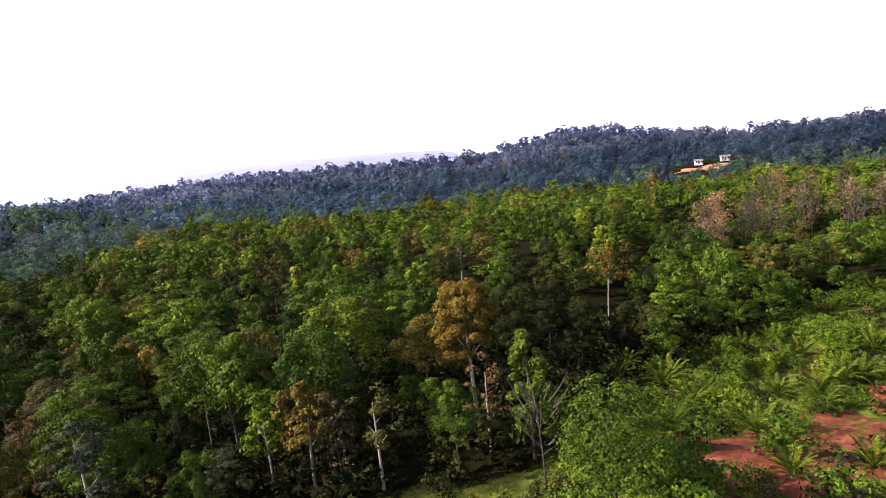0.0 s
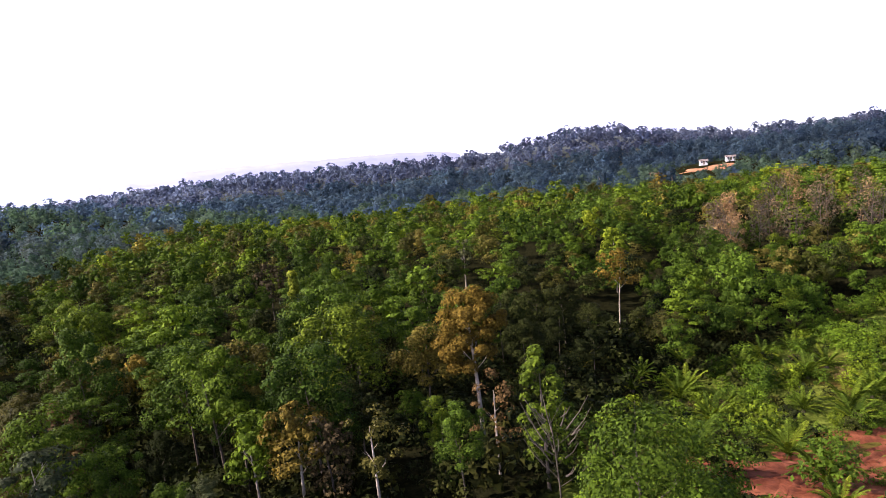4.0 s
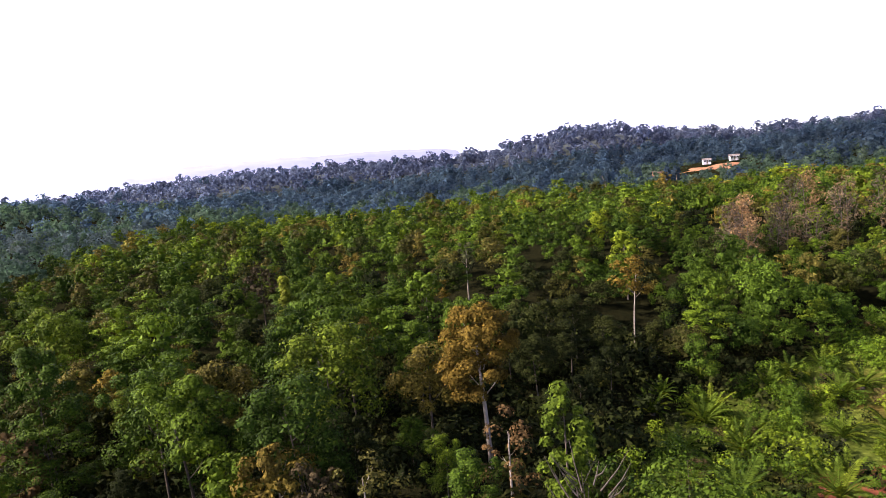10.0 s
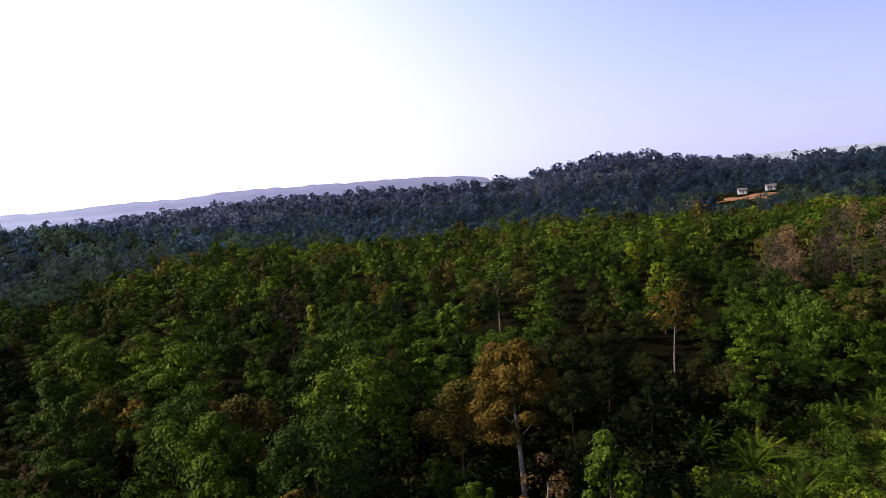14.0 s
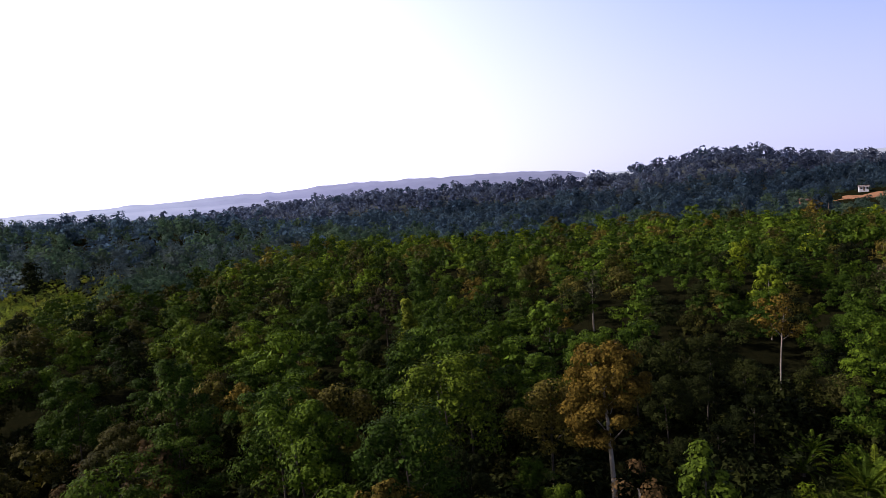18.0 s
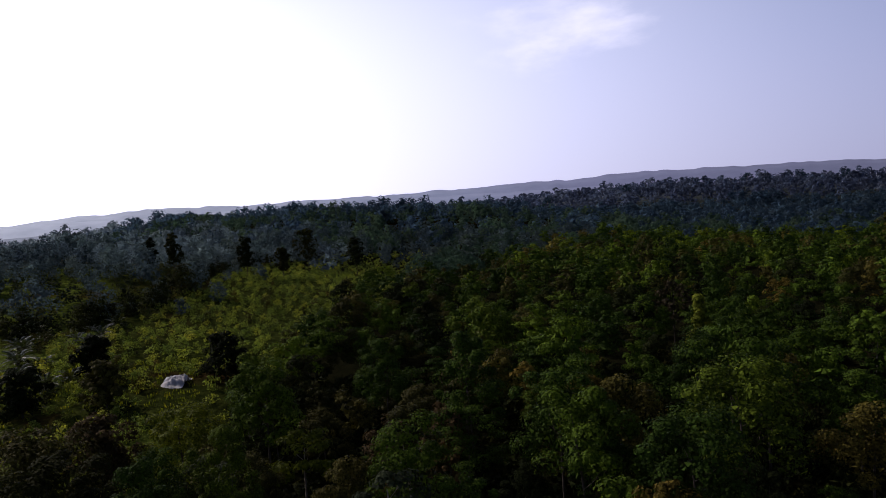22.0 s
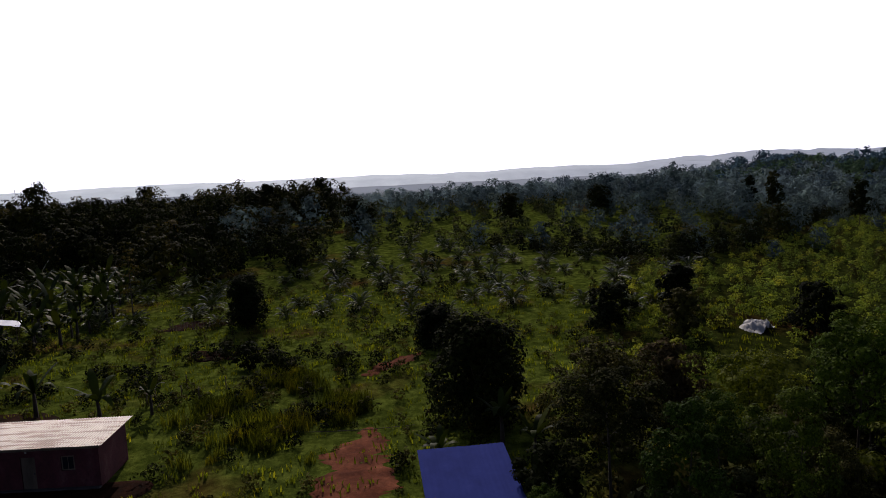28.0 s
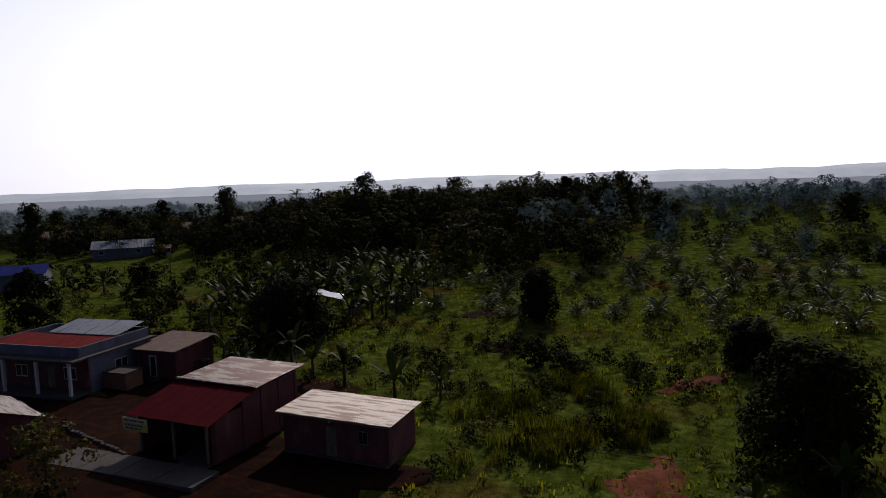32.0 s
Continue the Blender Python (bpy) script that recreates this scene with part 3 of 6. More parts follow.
lone(1.7, 39.1, 7.7, 1.15, LEAF, BARK, "broadleaf_tree", "slender light green tree", blobs=36, per=90, size=0.112, low=0.2, spread=0.34)
lone(-0.8, 41.4, 6.2, 1.3, LEAF_BROWN, BARK_PALE, "withered_tree", "withered reddish brown tree", blobs=17, per=44, size=0.092, low=0.4, spread=0.28, girth=0.08, inner=0)
lone(-7.0, 37.6, 6.0, 1.6, LEAF_OLIVE, BARK_PALE, "broadleaf_tree", "half bare tree with a forked pale trunk", blobs=16, per=52, size=0.092, low=0.45, spread=0.28, girth=0.1, inner=0)
lone(-11.4, 39.3, 6.2, 1.8, LEAF_OLIVE, BARK_PALE, "broadleaf_tree", "yellowish olive tree with a pale trunk", blobs=31, per=84, size=0.106, low=0.45, girth=0.1)
lone(-14.0, 39.7, 5.8, 1.6, LEAF_LIGHT, BARK_PALE, "broadleaf_tree", "yellow green young tree with a thin trunk", blobs=29, per=90, size=0.106, low=0.42, girth=0.07)
lone(-9.6, 39.0, 5.4, 1.3, LEAF_BROWN, BARK, "withered_tree", "withered tree hung with reddish creepers", blobs=31, per=56, size=0.086, low=0.25, spread=0.24, girth=0.08)
lone(4.9, 32.0, 6.3, 3.2, LEAF_LIGHT, BARK, "broadleaf_tree", "broad light green tree with yellowing leaves", blobs=60, per=110, size=0.085, low=0.16, spread=0.23)
lone(7.9, 31.2, 3.4, 1.8, LEAF, BARK, "broadleaf_tree", "broad low green tree above the red soil", blobs=44, per=100, size=0.085, low=0.14, spread=0.24)
lone(-23.5, 37.0, 8.2, 2.2, LEAF_LIGHT, BARK_PALE, "broadleaf_tree", "light green tree with layered leaf clusters", blobs=39, per=180, size=0.079, low=0.35)
lone(-29.5, 42.0, 7.6, 1.7, LEAF_BROWN, BARK, "withered_tree", "brownish creeper covered tree", blobs=34, per=120, size=0.079, low=0.15, spread=0.27)
lone(-22.5, 53.5, 8.0, 1.9, LEAF_OLIVE, BARK, "broadleaf_tree", "tree with reddish brown leaf tips", blobs=34, per=60, size=0.13, low=0.3)
lone(-33, 104, 8.5, 2.6, LEAF_BROWN, BARK, "brown_leaved_tree", "tree with rusty orange brown leaves", blobs=36, per=30, size=0.23, low=0.3)
lone(-27.5, 41.5, 8.6, 1.8, LEAF_OLIVE, BARK, "broadleaf_tree", "olive tree overgrown with creepers", blobs=36, per=140, size=0.079, low=0.2)
lone(-20.6, 32.5, 7.4, 1.7, LEAF_GREY, BARK_PALE, "sparse_tree", "grey green tree with pale leaf whorls", blobs=18, per=120, size=0.099, low=0.5, flat=0.3, spread=0.32, inner=0)
lone(19, 105, 9.5, 2.2, LEAF_LIGHT, BARK_PALE, "broadleaf_tree", "bright green tree with a straight pale trunk", blobs=36, per=39, size=0.23, low=0.45)
lone(-3.5, 106, 8.5, 1.6, LEAF_GREY, BARK_PALE, "sparse_tree", "thin crowned tree with a forked pale trunk", blobs=16, per=20, size=0.21, low=0.5, girth=0.12, inner=0)
lone(-8.0, 86, 8.5, 2.5, LEAF_LIGHT, BARK_PALE, "broadleaf_tree", "light green tree on a pale trunk", blobs=36, per=42, size=0.21, low=0.45)


def bare_tree(name, x, y, height, reach, leaves, label, bark=BARK_PALE, fork=9, girth=0.09):
    """A bare tree: forked limbs with twigs, and a few leaves."""
    ob = thing(name, label, "tree", "bare trees")
    bits = [trunk(rng, height, girth, fork, reach, 0.3, 0.05)]
    for _ in range(fork * 3):
        a, k = rng.uniform(0, 6.28), rng.uniform(0.4, 1)
        p = np.array([math.cos(a) * reach * 0.5 * k, math.sin(a) * reach * 0.5 * k, height * rng.uniform(0.45, 0.95)])
        d = np.array([math.cos(a), math.sin(a), rng.uniform(0.6, 1.6)]) * rng.uniform(0.5, 1.1)
        bits.append(tube([p, p + d * 0.6, p + d + [0, 0, 0.2]], [0.035, 0.025, 0.01], 4))
    part("trunk", quads("trunk", *joined(bits), bark, True), ob)
    if leaves:
        part("crown", quads("crown", *crown(rng, reach, height * 1.05, height * 0.35, 22, leaves, 0.13, 0.9, 0.36, inner=0, ruffle=0.8), LEAF_TWIG), ob)
    ob.location = (x, y, float(land(x, y)))
    LONE.append((x, y, 1.0))


for x, y, h, q in ((35, 109, 10, 40), (38, 112, 9.5, 28), (36.5, 106, 8.5, 34), (42, 110, 9, 10), (44.5, 112, 9, 8), (47, 109, 8.5, 8), (53, 113, 10, 12), (56, 117, 10.5, 10),
                   (60, 112, 10, 14), (58, 106, 9.5, 10), (63, 120, 10.5, 12), (50, 122, 10, 16), (66, 114, 10, 10), (39.5, 116, 9.5, 26), (70, 118, 11, 12), (55, 128, 10.5, 20)):
    bare_tree("bare_tree", x, y, h, 2.0, 34 + q, "nearly leafless tree with pale brown twigs", BARK)
bare_tree("bare_shrub", 1.9, 34.7, 6.0, 1.8, 0, "dead shrub with a fan of bare branches", BARK, 9, 0.045)


LONE += [(-46.9, 38.2, 2.6), (-38.3, 42.2, 1.8), (-45.0, 28.0, 2.2), (-41.6, 38.2, 1.4), (15.0, 84.5, 2.2), (8.0, 63, 2.5), (3.0, 66, 3.0), (-1.5, 48.0, 1.6), (-0.5, 50.0, 1.6), (4.0, 56, 4.2), (6.0, 61, 4.0), (1.0, 60, 2.0), (11.5, 73, 2.0), (13.0, 76, 1.5), (9.5, 66, 2.5)]


def free_of_lone(x, y):
    x, y = np.asarray(x, float), np.asarray(y, float)
    ok = np.ones(x.shape)
    for lx, ly, lr in LONE:
        ok = ok * (np.hypot(x - lx, y - ly) > lr + 0.8)
    return ok


# open sight over the low trees to what stands out behind them: eye, foot of the thing, half width
SIGHT = [((0, 5, 18), (-1.8, 52.5, 0.6), 2.4), ((0, 5, 18), (0.5, 54.5, -2.5), 2.6), ((0, 5, 18), (14.3, 81.3, 0.4), 1.2), ((0, 6, 18), (5.0, 62.5, -2.5), 3.0), ((0, 6, 18), (4.3, 70, -2.5), 3.2), ((0, 6, 18), (8.5, 68, -2.5), 2.0), ((0, 12, 18), (-70.5, 51.6, -0.2), 2.2), ((-2, 13, 18), (-46.9, 38.2, 0.6), 2.2), ((-2, 13, 18), (-38.3, 42.2, 0.2), 1.2), ((0, 5, 18), (-8, 86, 0.5), 1.0), ((0, 5, 18), (-24.5, 87.5, 2.5), 1.4), ((0, 5, 18), (19, 105, 1), 1.2)]


def headroom(x, y, wide=1.8):
    """Height that a plant may have here without hiding them."""
    best = 99.0
    for (ex, ey, ez), (tx, ty, tz), w in SIGHT:
        ux, uy = tx - ex, ty - ey
        l = math.hypot(ux, uy)
        along, off = ((x - ex) * ux + (y - ey) * uy) / l, abs((x - ex) * uy - (y - ey) * ux) / l
        if along < l + 1 and off < w + wide:
            best = min(best, ez + (tz - ez) * along / l - float(land(x, y)) + 0.8)
    return best


def shade_stand(x, y):
    """1 where dark leaved trees put deep shade into colour, behind the tall brown tree."""
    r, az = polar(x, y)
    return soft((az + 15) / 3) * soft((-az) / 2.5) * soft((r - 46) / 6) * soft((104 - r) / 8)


# near trees, one by one
nx, ny = scatter(5.3, 34, 72, -42, 64, lambda x, y: wooded(x, y) * free_of_lone(x, y), 21)
for x, y in zip(nx, ny):
    near_edge = float(soft((math.hypot(x, y) - 33) / 12))
    size = float(rng.choice((0.5, 0.66, 0.8, 0.94, 1.08, 1.2)) * rng.uniform(0.9, 1.1)) * (0.72 + 0.28 * near_edge)
    room = headroom(x, y)
    if room > 2.0:
        mix_here = WEIGHT if float(polar(x, y)[1]) < rng.uniform(18, 40) else WEIGHT_EDGE
        if float(shade_stand(x, y)) > 0.5:
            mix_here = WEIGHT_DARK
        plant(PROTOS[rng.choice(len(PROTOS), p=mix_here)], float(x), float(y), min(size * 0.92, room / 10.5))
# dark leaved trees added to paint the shaded gap right of the tall tree
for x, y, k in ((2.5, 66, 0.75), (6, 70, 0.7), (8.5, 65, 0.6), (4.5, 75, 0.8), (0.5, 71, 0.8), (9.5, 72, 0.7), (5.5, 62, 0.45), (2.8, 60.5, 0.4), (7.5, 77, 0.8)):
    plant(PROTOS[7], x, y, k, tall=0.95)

# the woods behind, too many to count
MID = [crown(rng, 2.6, 9.0, 4.4, 20, 130, 0.13, 0.75, 0.29, inner=80, inner_size=0.36) for _ in range(6)] + [crown(rng, 2.9, 9.2, 4.6, 17, 140, 0.13, 0.3, 0.34, inner=60, inner_size=0.36) for _ in range(3)]
BACK = [crown(rng, 2.9, 8.6, 4.0, 14, 42, 0.25, 0.72, 0.34, inner=30, inner_size=0.6, ruffle=0.16) for _ in range(6)] + [crown(rng, 3.1, 8.8, 4.4, 12, 46, 0.25, 0.28, 0.4, inner=24, inner_size=0.6, ruffle=0.16) for _ in range(3)]


def woods(name, step, r0, r1, a0, a1, keep, seed, material, label, lo=0.45, hi=0.92, variants=MID):
    x, y = scatter(step, r0, r1, a0, a1, keep, seed)
    g = np.random.default_rng(seed + 1)
    swell = 1 + 0.36 * np.sin(x * 0.06 + seed) * np.sin(y * 0.07 + 2 * seed) if lo < 0.7 and variants[0][0][:, 2].max() > 6 and variants is not MID and variants is not BACK else 1.0
    big = swell * g.uniform(lo, hi, len(x)) * np.where(g.uniform(size=len(x)) < 0.07, 1.25, 1)
    if variants is MID:
        big = np.minimum(big, [max(0.2, headroom(u, v) / 10) for u, v in zip(x, y)])
    return strewn(name, g, on_land(x, y), big, variants, material, label, "woods")


def far_view(x, y):
    """0 on the knoll with the far houses."""
    r = np.hypot(x, y)
    off = np.abs(x * 0.949 - y * 0.315)
    return np.where((r > 335) & (r < 425) & (off < 2 + r * 0.042), 0, 1)


def nearer(x, y):
    """1 in the near woods, 0 in the low valley behind."""
    r, az = polar(x, y)
    return 1 - soft((az - 34 + (r - 150) * 0.12) / 10) * soft((r - 140) / 30)


def deep(x, y):
    thin = np.hypot((x - 50) / 22, (y - 113) / 15) < 1        # the stand of bare trees
    return wooded(x, y) * free_of_lone(x, y) * np.where(thin, 0.3, 1.0)


woods("woods", 5.3, 70, 130, -44, 60, lambda x, y: deep(x, y) * 0.66 * (1 - 0.7 * shade_stand(x, y)), 31, LEAF, "dense green forest on rolling ground")
woods("light_woods", 6.6, 70, 130, -44, 60, lambda x, y: deep(x, y) * 0.32 * (1 - shade_stand(x, y)), 33, LEAF_LIGHT, "light green trees scattered through the forest")
woods("olive_woods", 7.5, 70, 130, -44, 60, lambda x, y: deep(x, y) * 0.42 * (1 - 0.8 * shade_stand(x, y)), 35, LEAF_OLIVE, "olive and yellowish trees scattered through the forest")
woods("edge_woods", 6.0, 60, 140, 20, 60, lambda x, y: deep(x, y) * 0.5 * soft((polar(x, y)[1] - 18) / 14), 64, LEAF_OLIVE, "low olive and yellow green trees towards the plantation", 0.35, 0.7)
woods("dark_woods", 7.0, 70, 130, -44, 60, lambda x, y: deep(x, y) * (0.5 + 0.5 * shade_stand(x, y)), 36, LEAF_DARK, "dark green trees scattered through the forest")
woods("back_woods", 5.2, 130, 265, -44, 48, lambda x, y: wooded(x, y) * 0.62 * far_view(x, y) * nearer(x, y), 37, LEAF, "dense green forest farther back", variants=BACK)
woods("light_back_woods", 7.6, 130, 265, -44, 48, lambda x, y: wooded(x, y) * 0.5 * far_view(x, y) * nearer(x, y), 38, LEAF_LIGHT, "light green trees in the forest farther back", variants=BACK)
woods("olive_back_woods", 8.0, 130, 265, -44, 48, lambda x, y: wooded(x, y) * 0.5 * far_view(x, y) * nearer(x, y), 39, LEAF_OLIVE, "olive trees in the forest farther back", variants=BACK)
woods("valley_woods", 5.6, 140, 265, 14, 48, lambda x, y: wooded(x, y) * 0.8 * (1 - nearer(x, y)), 34, LEAF_FAR_GREEN, "woods in the valley with bluish green haze in their colour", variants=BACK)

SHRUB = [crown(rng, 1.0, 1.4, 0.1, 12, 9, 0.15, 0.7, 0.4, inner=22, inner_size=0.17) for _ in range(6)]
SHRUB_FINE = [crown(rng, 1.0, 1.5, 0.1, 20, 34, 0.068, 0.7, 0.36, inner=36, inner_size=0.14) for _ in range(6)]
# near black leaves carry the canopy's shade in their colour
woods("undergrowth", 2.3, 32, 90, -44, 62, lambda x, y: wooded(x, y) * 0.95, 51, LEAF_DARK, "undergrowth on the forest floor with shade in its dark colour", 0.7, 1.7, SHRUB)
woods("creepers", 3.0, 33, 90, -44, 62, lambda x, y: deep(x, y) * 0.08, 53, LEAF, "green creepers and saplings between the trees", 0.7, 1.5, SHRUB)

FARV = [crown(rng, 4.2, 7.4, 0.0, 10, 22, 0.58, 0.8, 0.42, inner=10, inner_size=1.5, ruffle=0.0) for _ in range(7)]
FARTHERV = [crown(rng, 4.4, 8.0, 0.0, 7, 9, 1.1, 0.8, 0.44, inner=8, inner_size=1.8, ruffle=0.0) for _ in range(7)]


def far_cover(x, y):
    r, az = polar(x, y)
    return np.where(az < 62, 0.9, np.where(r > 330, 0.75, 0.0)) * far_view(x, y)


woods("far_plain_cover", 11, 335, 700, 62, 150, far_cover, 40, LEAF_PALE_HAZE, "far plain woods with pale bluish haze in their colour", 0.4, 1.0, FARV)
woods("far_woods", 7.0, 262, 400, -46, 62, lambda x, y: far_cover(x, y) * np.where(polar(x, y)[1] > -6, 0.3, 0.16), 41, LEAF_FAR, "woods on distant hills, blue haze put into their green", 0.28, 0.95, FARV)
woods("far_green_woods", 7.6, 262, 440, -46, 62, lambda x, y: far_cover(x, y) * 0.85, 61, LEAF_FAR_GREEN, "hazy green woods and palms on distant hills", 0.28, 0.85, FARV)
woods("far_hill_woods", 7.2, 400, 560, -46, 62, far_cover, 62, LEAF_FAR, "woods high on distant hills, blue haze put into their colour", 0.3, 1.1, FARV)
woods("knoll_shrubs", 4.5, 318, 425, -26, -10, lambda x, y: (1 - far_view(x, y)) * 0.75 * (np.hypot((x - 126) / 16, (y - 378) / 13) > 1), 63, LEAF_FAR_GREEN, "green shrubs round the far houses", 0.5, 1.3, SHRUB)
woods("farther_woods", 11, 560, 950, -46, 62, far_cover, 43, LEAF_FARTHER, "woods on the farthest hills, haze put into their bluish green", 0.5, 1.3, FARTHERV)


HILLV = [crown(rng, 3.4, 8.0, 0.4, 16, 34, 0.3, 0.75, 0.38, inner=30, inner_size=0.7, ruffle=0.2) for _ in range(7)]


HILL_AZ = 88


def hill_cover(x, y):
    return soft((land(x, y) - 1.6) / 1.0) * soft((polar(x, y)[1] - HILL_AZ) / 8)


woods("hill_woods", 4.7, 104, 340, 76, 150, lambda x, y: hill_cover(x, y) * 0.95, 45, LEAF_DARK, "dark woods on a low hill", 0.45, 0.9, HILLV)
woods("hill_light_woods", 7.5, 104, 340, 70, 150, lambda x, y: hill_cover(x, y) * 0.5, 46, LEAF_OLIVE, "olive trees on a low hill", 0.4, 0.85, HILLV)
woods("ridge_woods", 5.4, 165, 300, 24, 72, lambda x, y: soft((polar(x, y)[0] - np.interp(polar(x, y)[1], (30, 46, 57, 66, 72), (225, 225, 190, 175, 190))) / 25) * 0.6, 47, LEAF_HAZY, "dark woods behind the plantation with haze in their colour", 0.25, 0.9, HILLV)
woods("ridge_blue_woods", 7.0, 215, 320, 24, 66, lambda x, y: 0.5 * soft((polar(x, y)[1] - 42) / 8), 42, LEAF_BLUE_HAZE, "trees behind the plantation, bluish from haze in their colour", 0.3, 1.0, HILLV)
woods("plain_woods", 6.5, 128, 205, 50, 98, lambda x, y: 0.25 + 0.5 * soft((polar(x, y)[0] - 140) / 50), 48, LEAF_HAZY, "scattered dark trees on the plain with haze in their colour", 0.25, 0.7, HILLV)
woods("far_plain_woods", 7.5, 205, 335, 50, 98, lambda x, y: 0.7 + 0 * x, 44, LEAF_BLUE_HAZE, "far plain trees, bluish from haze in their colour", 0.3, 0.75, HILLV)


def hedge_line(x, y):
    """1 along the overgrown ditch that bounds the plantation."""
    r, az = polar(x, y)
    off = r - np.interp(az, (46, 49, 52.3, 55.1, 57.4, 59.5, 64, 68.6, 76.5), (262, 250, 206, 160, 140, 126, 124, 128, 136))
    return (np.abs(off) < 6).astype(float)


woods("hedge_row", 2.6, 120, 240, 46, 78, lambda x, y: 0.9 * (1 - wooded(x, y)) * hedge_line(x, y), 50, LEAF_DARK, "dark overgrown hedge line behind the plantation", 0.22, 0.5, HILLV)
woods("plain_shrubs", 5.4, 128, 335, 56, 100, lambda x, y: 0.8 + 0 * x, 49, LEAF_GREY, "low plantation shrubs on the plain", 0.9, 1.9, SHRUB)


def before_heap(x, y):
    """False on the open strip before the white heap."""
    along, off = -(x + 70.5) * -0.87 + (y - 51.6) * -0.49, np.abs((x + 70.5) * 0.49 + (y - 51.6) * 0.87)
    return ~((along > -3.5) & (along < 14) & (off < 3.2))


def plantation():
    """Young shrubs set out in rows up the slope."""
    g = np.random.default_rng(55)
    u, v = np.meshgrid(np.arange(-90, 90, 2.9), np.arange(-125, 125, 1.6))
    u, v = u.ravel() + g.normal(0, 0.35, u.size), v.ravel() + g.normal(0, 0.5, u.size)
    x, y = -105 + 0.93 * u - 0.36 * v, 105 + 0.36 * u + 0.93 * v
    r, az = polar(x, y)
    edge = np.interp(az, (30, 46, 49, 52.3, 55.1, 57.4, 59.5, 64, 78), (275, 262, 250, 206, 160, 140, 126, 122, 120))
    ok = (r > 70) & (r < edge - 4) & (wooded(x, y) < 0.5) & (az < 63 + (r - 100) * 0.05) & (az > 24) & (g.uniform(size=x.size) < 0.86) & before_heap(x, y)
    x, y = x[ok], y[ok]
    strewn("plantation_shrubs", g, on_land(x, y), g.uniform(0.4, 0.9, len(x)), SHRUB, LEAF_FIELD, "rows of low light green plantation shrubs", "shrubs")


plantation()
woods("plantation_saplings", 9.0, 75, 215, 26, 66, lambda x, y: (1 - wooded(x, y)) * 0.5 * before_heap(x, y), 56, LEAF_OLIVE, "scattered saplings between the plantation rows", 0.12, 0.26, HILLV)


def off_soil(x, y, wide=1.0):
    """0 on the bare soil of the slope."""
    u, v = (x - 20.5) * 0.71 + (y - 44.8) * 0.71, -(x - 20.5) * 0.71 + (y - 44.8) * 0.71
    k = 1 + 0.25 * np.sin(u * 0.9) + 0.2 * np.sin(u * 2.1 + 1)
    return np.where((np.hypot(u / 14, v / (4.6 * k)) < wide) | (np.hypot((x - 12.0) / 3.8, (y - 42.5) / 1.9) < wide) | (np.hypot((x - 15.4) / 5.0, (y - 37.2) / 4.2) < wide), 0, 1)


woods("slope_shrubs", 2.1, 22, 116, -46, 8, lambda x, y: on_slope(x, y) * np.maximum(off_soil(x, y), 0.05) * 0.4, 57, LEAF_FRESH, "bright green shrubs and ferns on the slope", 0.5, 1.35, SHRUB_FINE)
woods("slope_bushes", 3.2, 22, 116, -46, 0, lambda x, y: on_slope(x, y) * 0.5 * off_soil(x, y, 1.05), 59, LEAF_FRESH, "green bushes on the slope", 0.6, 1.6, SHRUB_FINE)
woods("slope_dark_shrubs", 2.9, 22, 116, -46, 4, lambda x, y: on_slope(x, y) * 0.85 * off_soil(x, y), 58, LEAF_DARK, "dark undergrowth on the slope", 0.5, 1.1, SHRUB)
woods("slope_dry_shrubs", 5.0, 22, 116, -46, 0, lambda x, y: on_slope(x, y) * 0.5 * off_soil(x, y, 0.9), 60, LEAF_BROWN, "dry brownish undergrowth on the slope", 0.5, 0.9, SHRUB_FINE)
woods("stand_bushes", 3.3, 74, 130, -44, -12, lambda x, y: (1 - on_slope(x, y)) * 0.85, 52, LEAF, "lush green bushes under the bare trees", 0.3, 0.58, MID)
for x, y, h, r in ((-148, 646, 12, 4.5), (-108, 654, 13, 5), (-72, 652, 12, 4), (-190, 640, 11, 4.5), (-240, 600, 12, 4), (38, 642, 11, 4), (96, 690, 9, 4.5), (128, 700, 10, 5), (250, 600, 11, 4), (262, 596, 12, 4.5), (205, 640, 10, 4), (330, 500, 11, 4.5), (300, 520, 10, 4), (-300, 560, 12, 5), (59, 260, 12, 1.8), (69, 258, 11, 1.6), (46, 252, 12, 2.0), (74, 264, 11, 1.8)):
    far_one = thing("emergent_tree", "tall tree standing above the distant woods", "tree", "emergent trees")
    part("trunk", quads("trunk", *trunk(rng, h * 0.85, 0.22, 5, r * 0.6, 0.5), BARK_PALE, True), far_one)
    part("crown", quads("crown", *crown(rng, r, h, h * 0.5, 26, 16, 0.55 if h * r > 30 else 0.35, 0.5, 0.3, inner=40, inner_size=0.8, ruffle=0.15), LEAF_FAR), far_one)
    far_one.location = (x, y, float(land(x, y)))
for ob in PROTOS[1:]:
    retire(ob)
retire(PROTOS[0])


LEAF_GREEN = leaf_material("leaf_blue_green", (0.03, 0.06, 0.018), (0.06, 0.11, 0.032), (0.1, 0.16, 0.048))


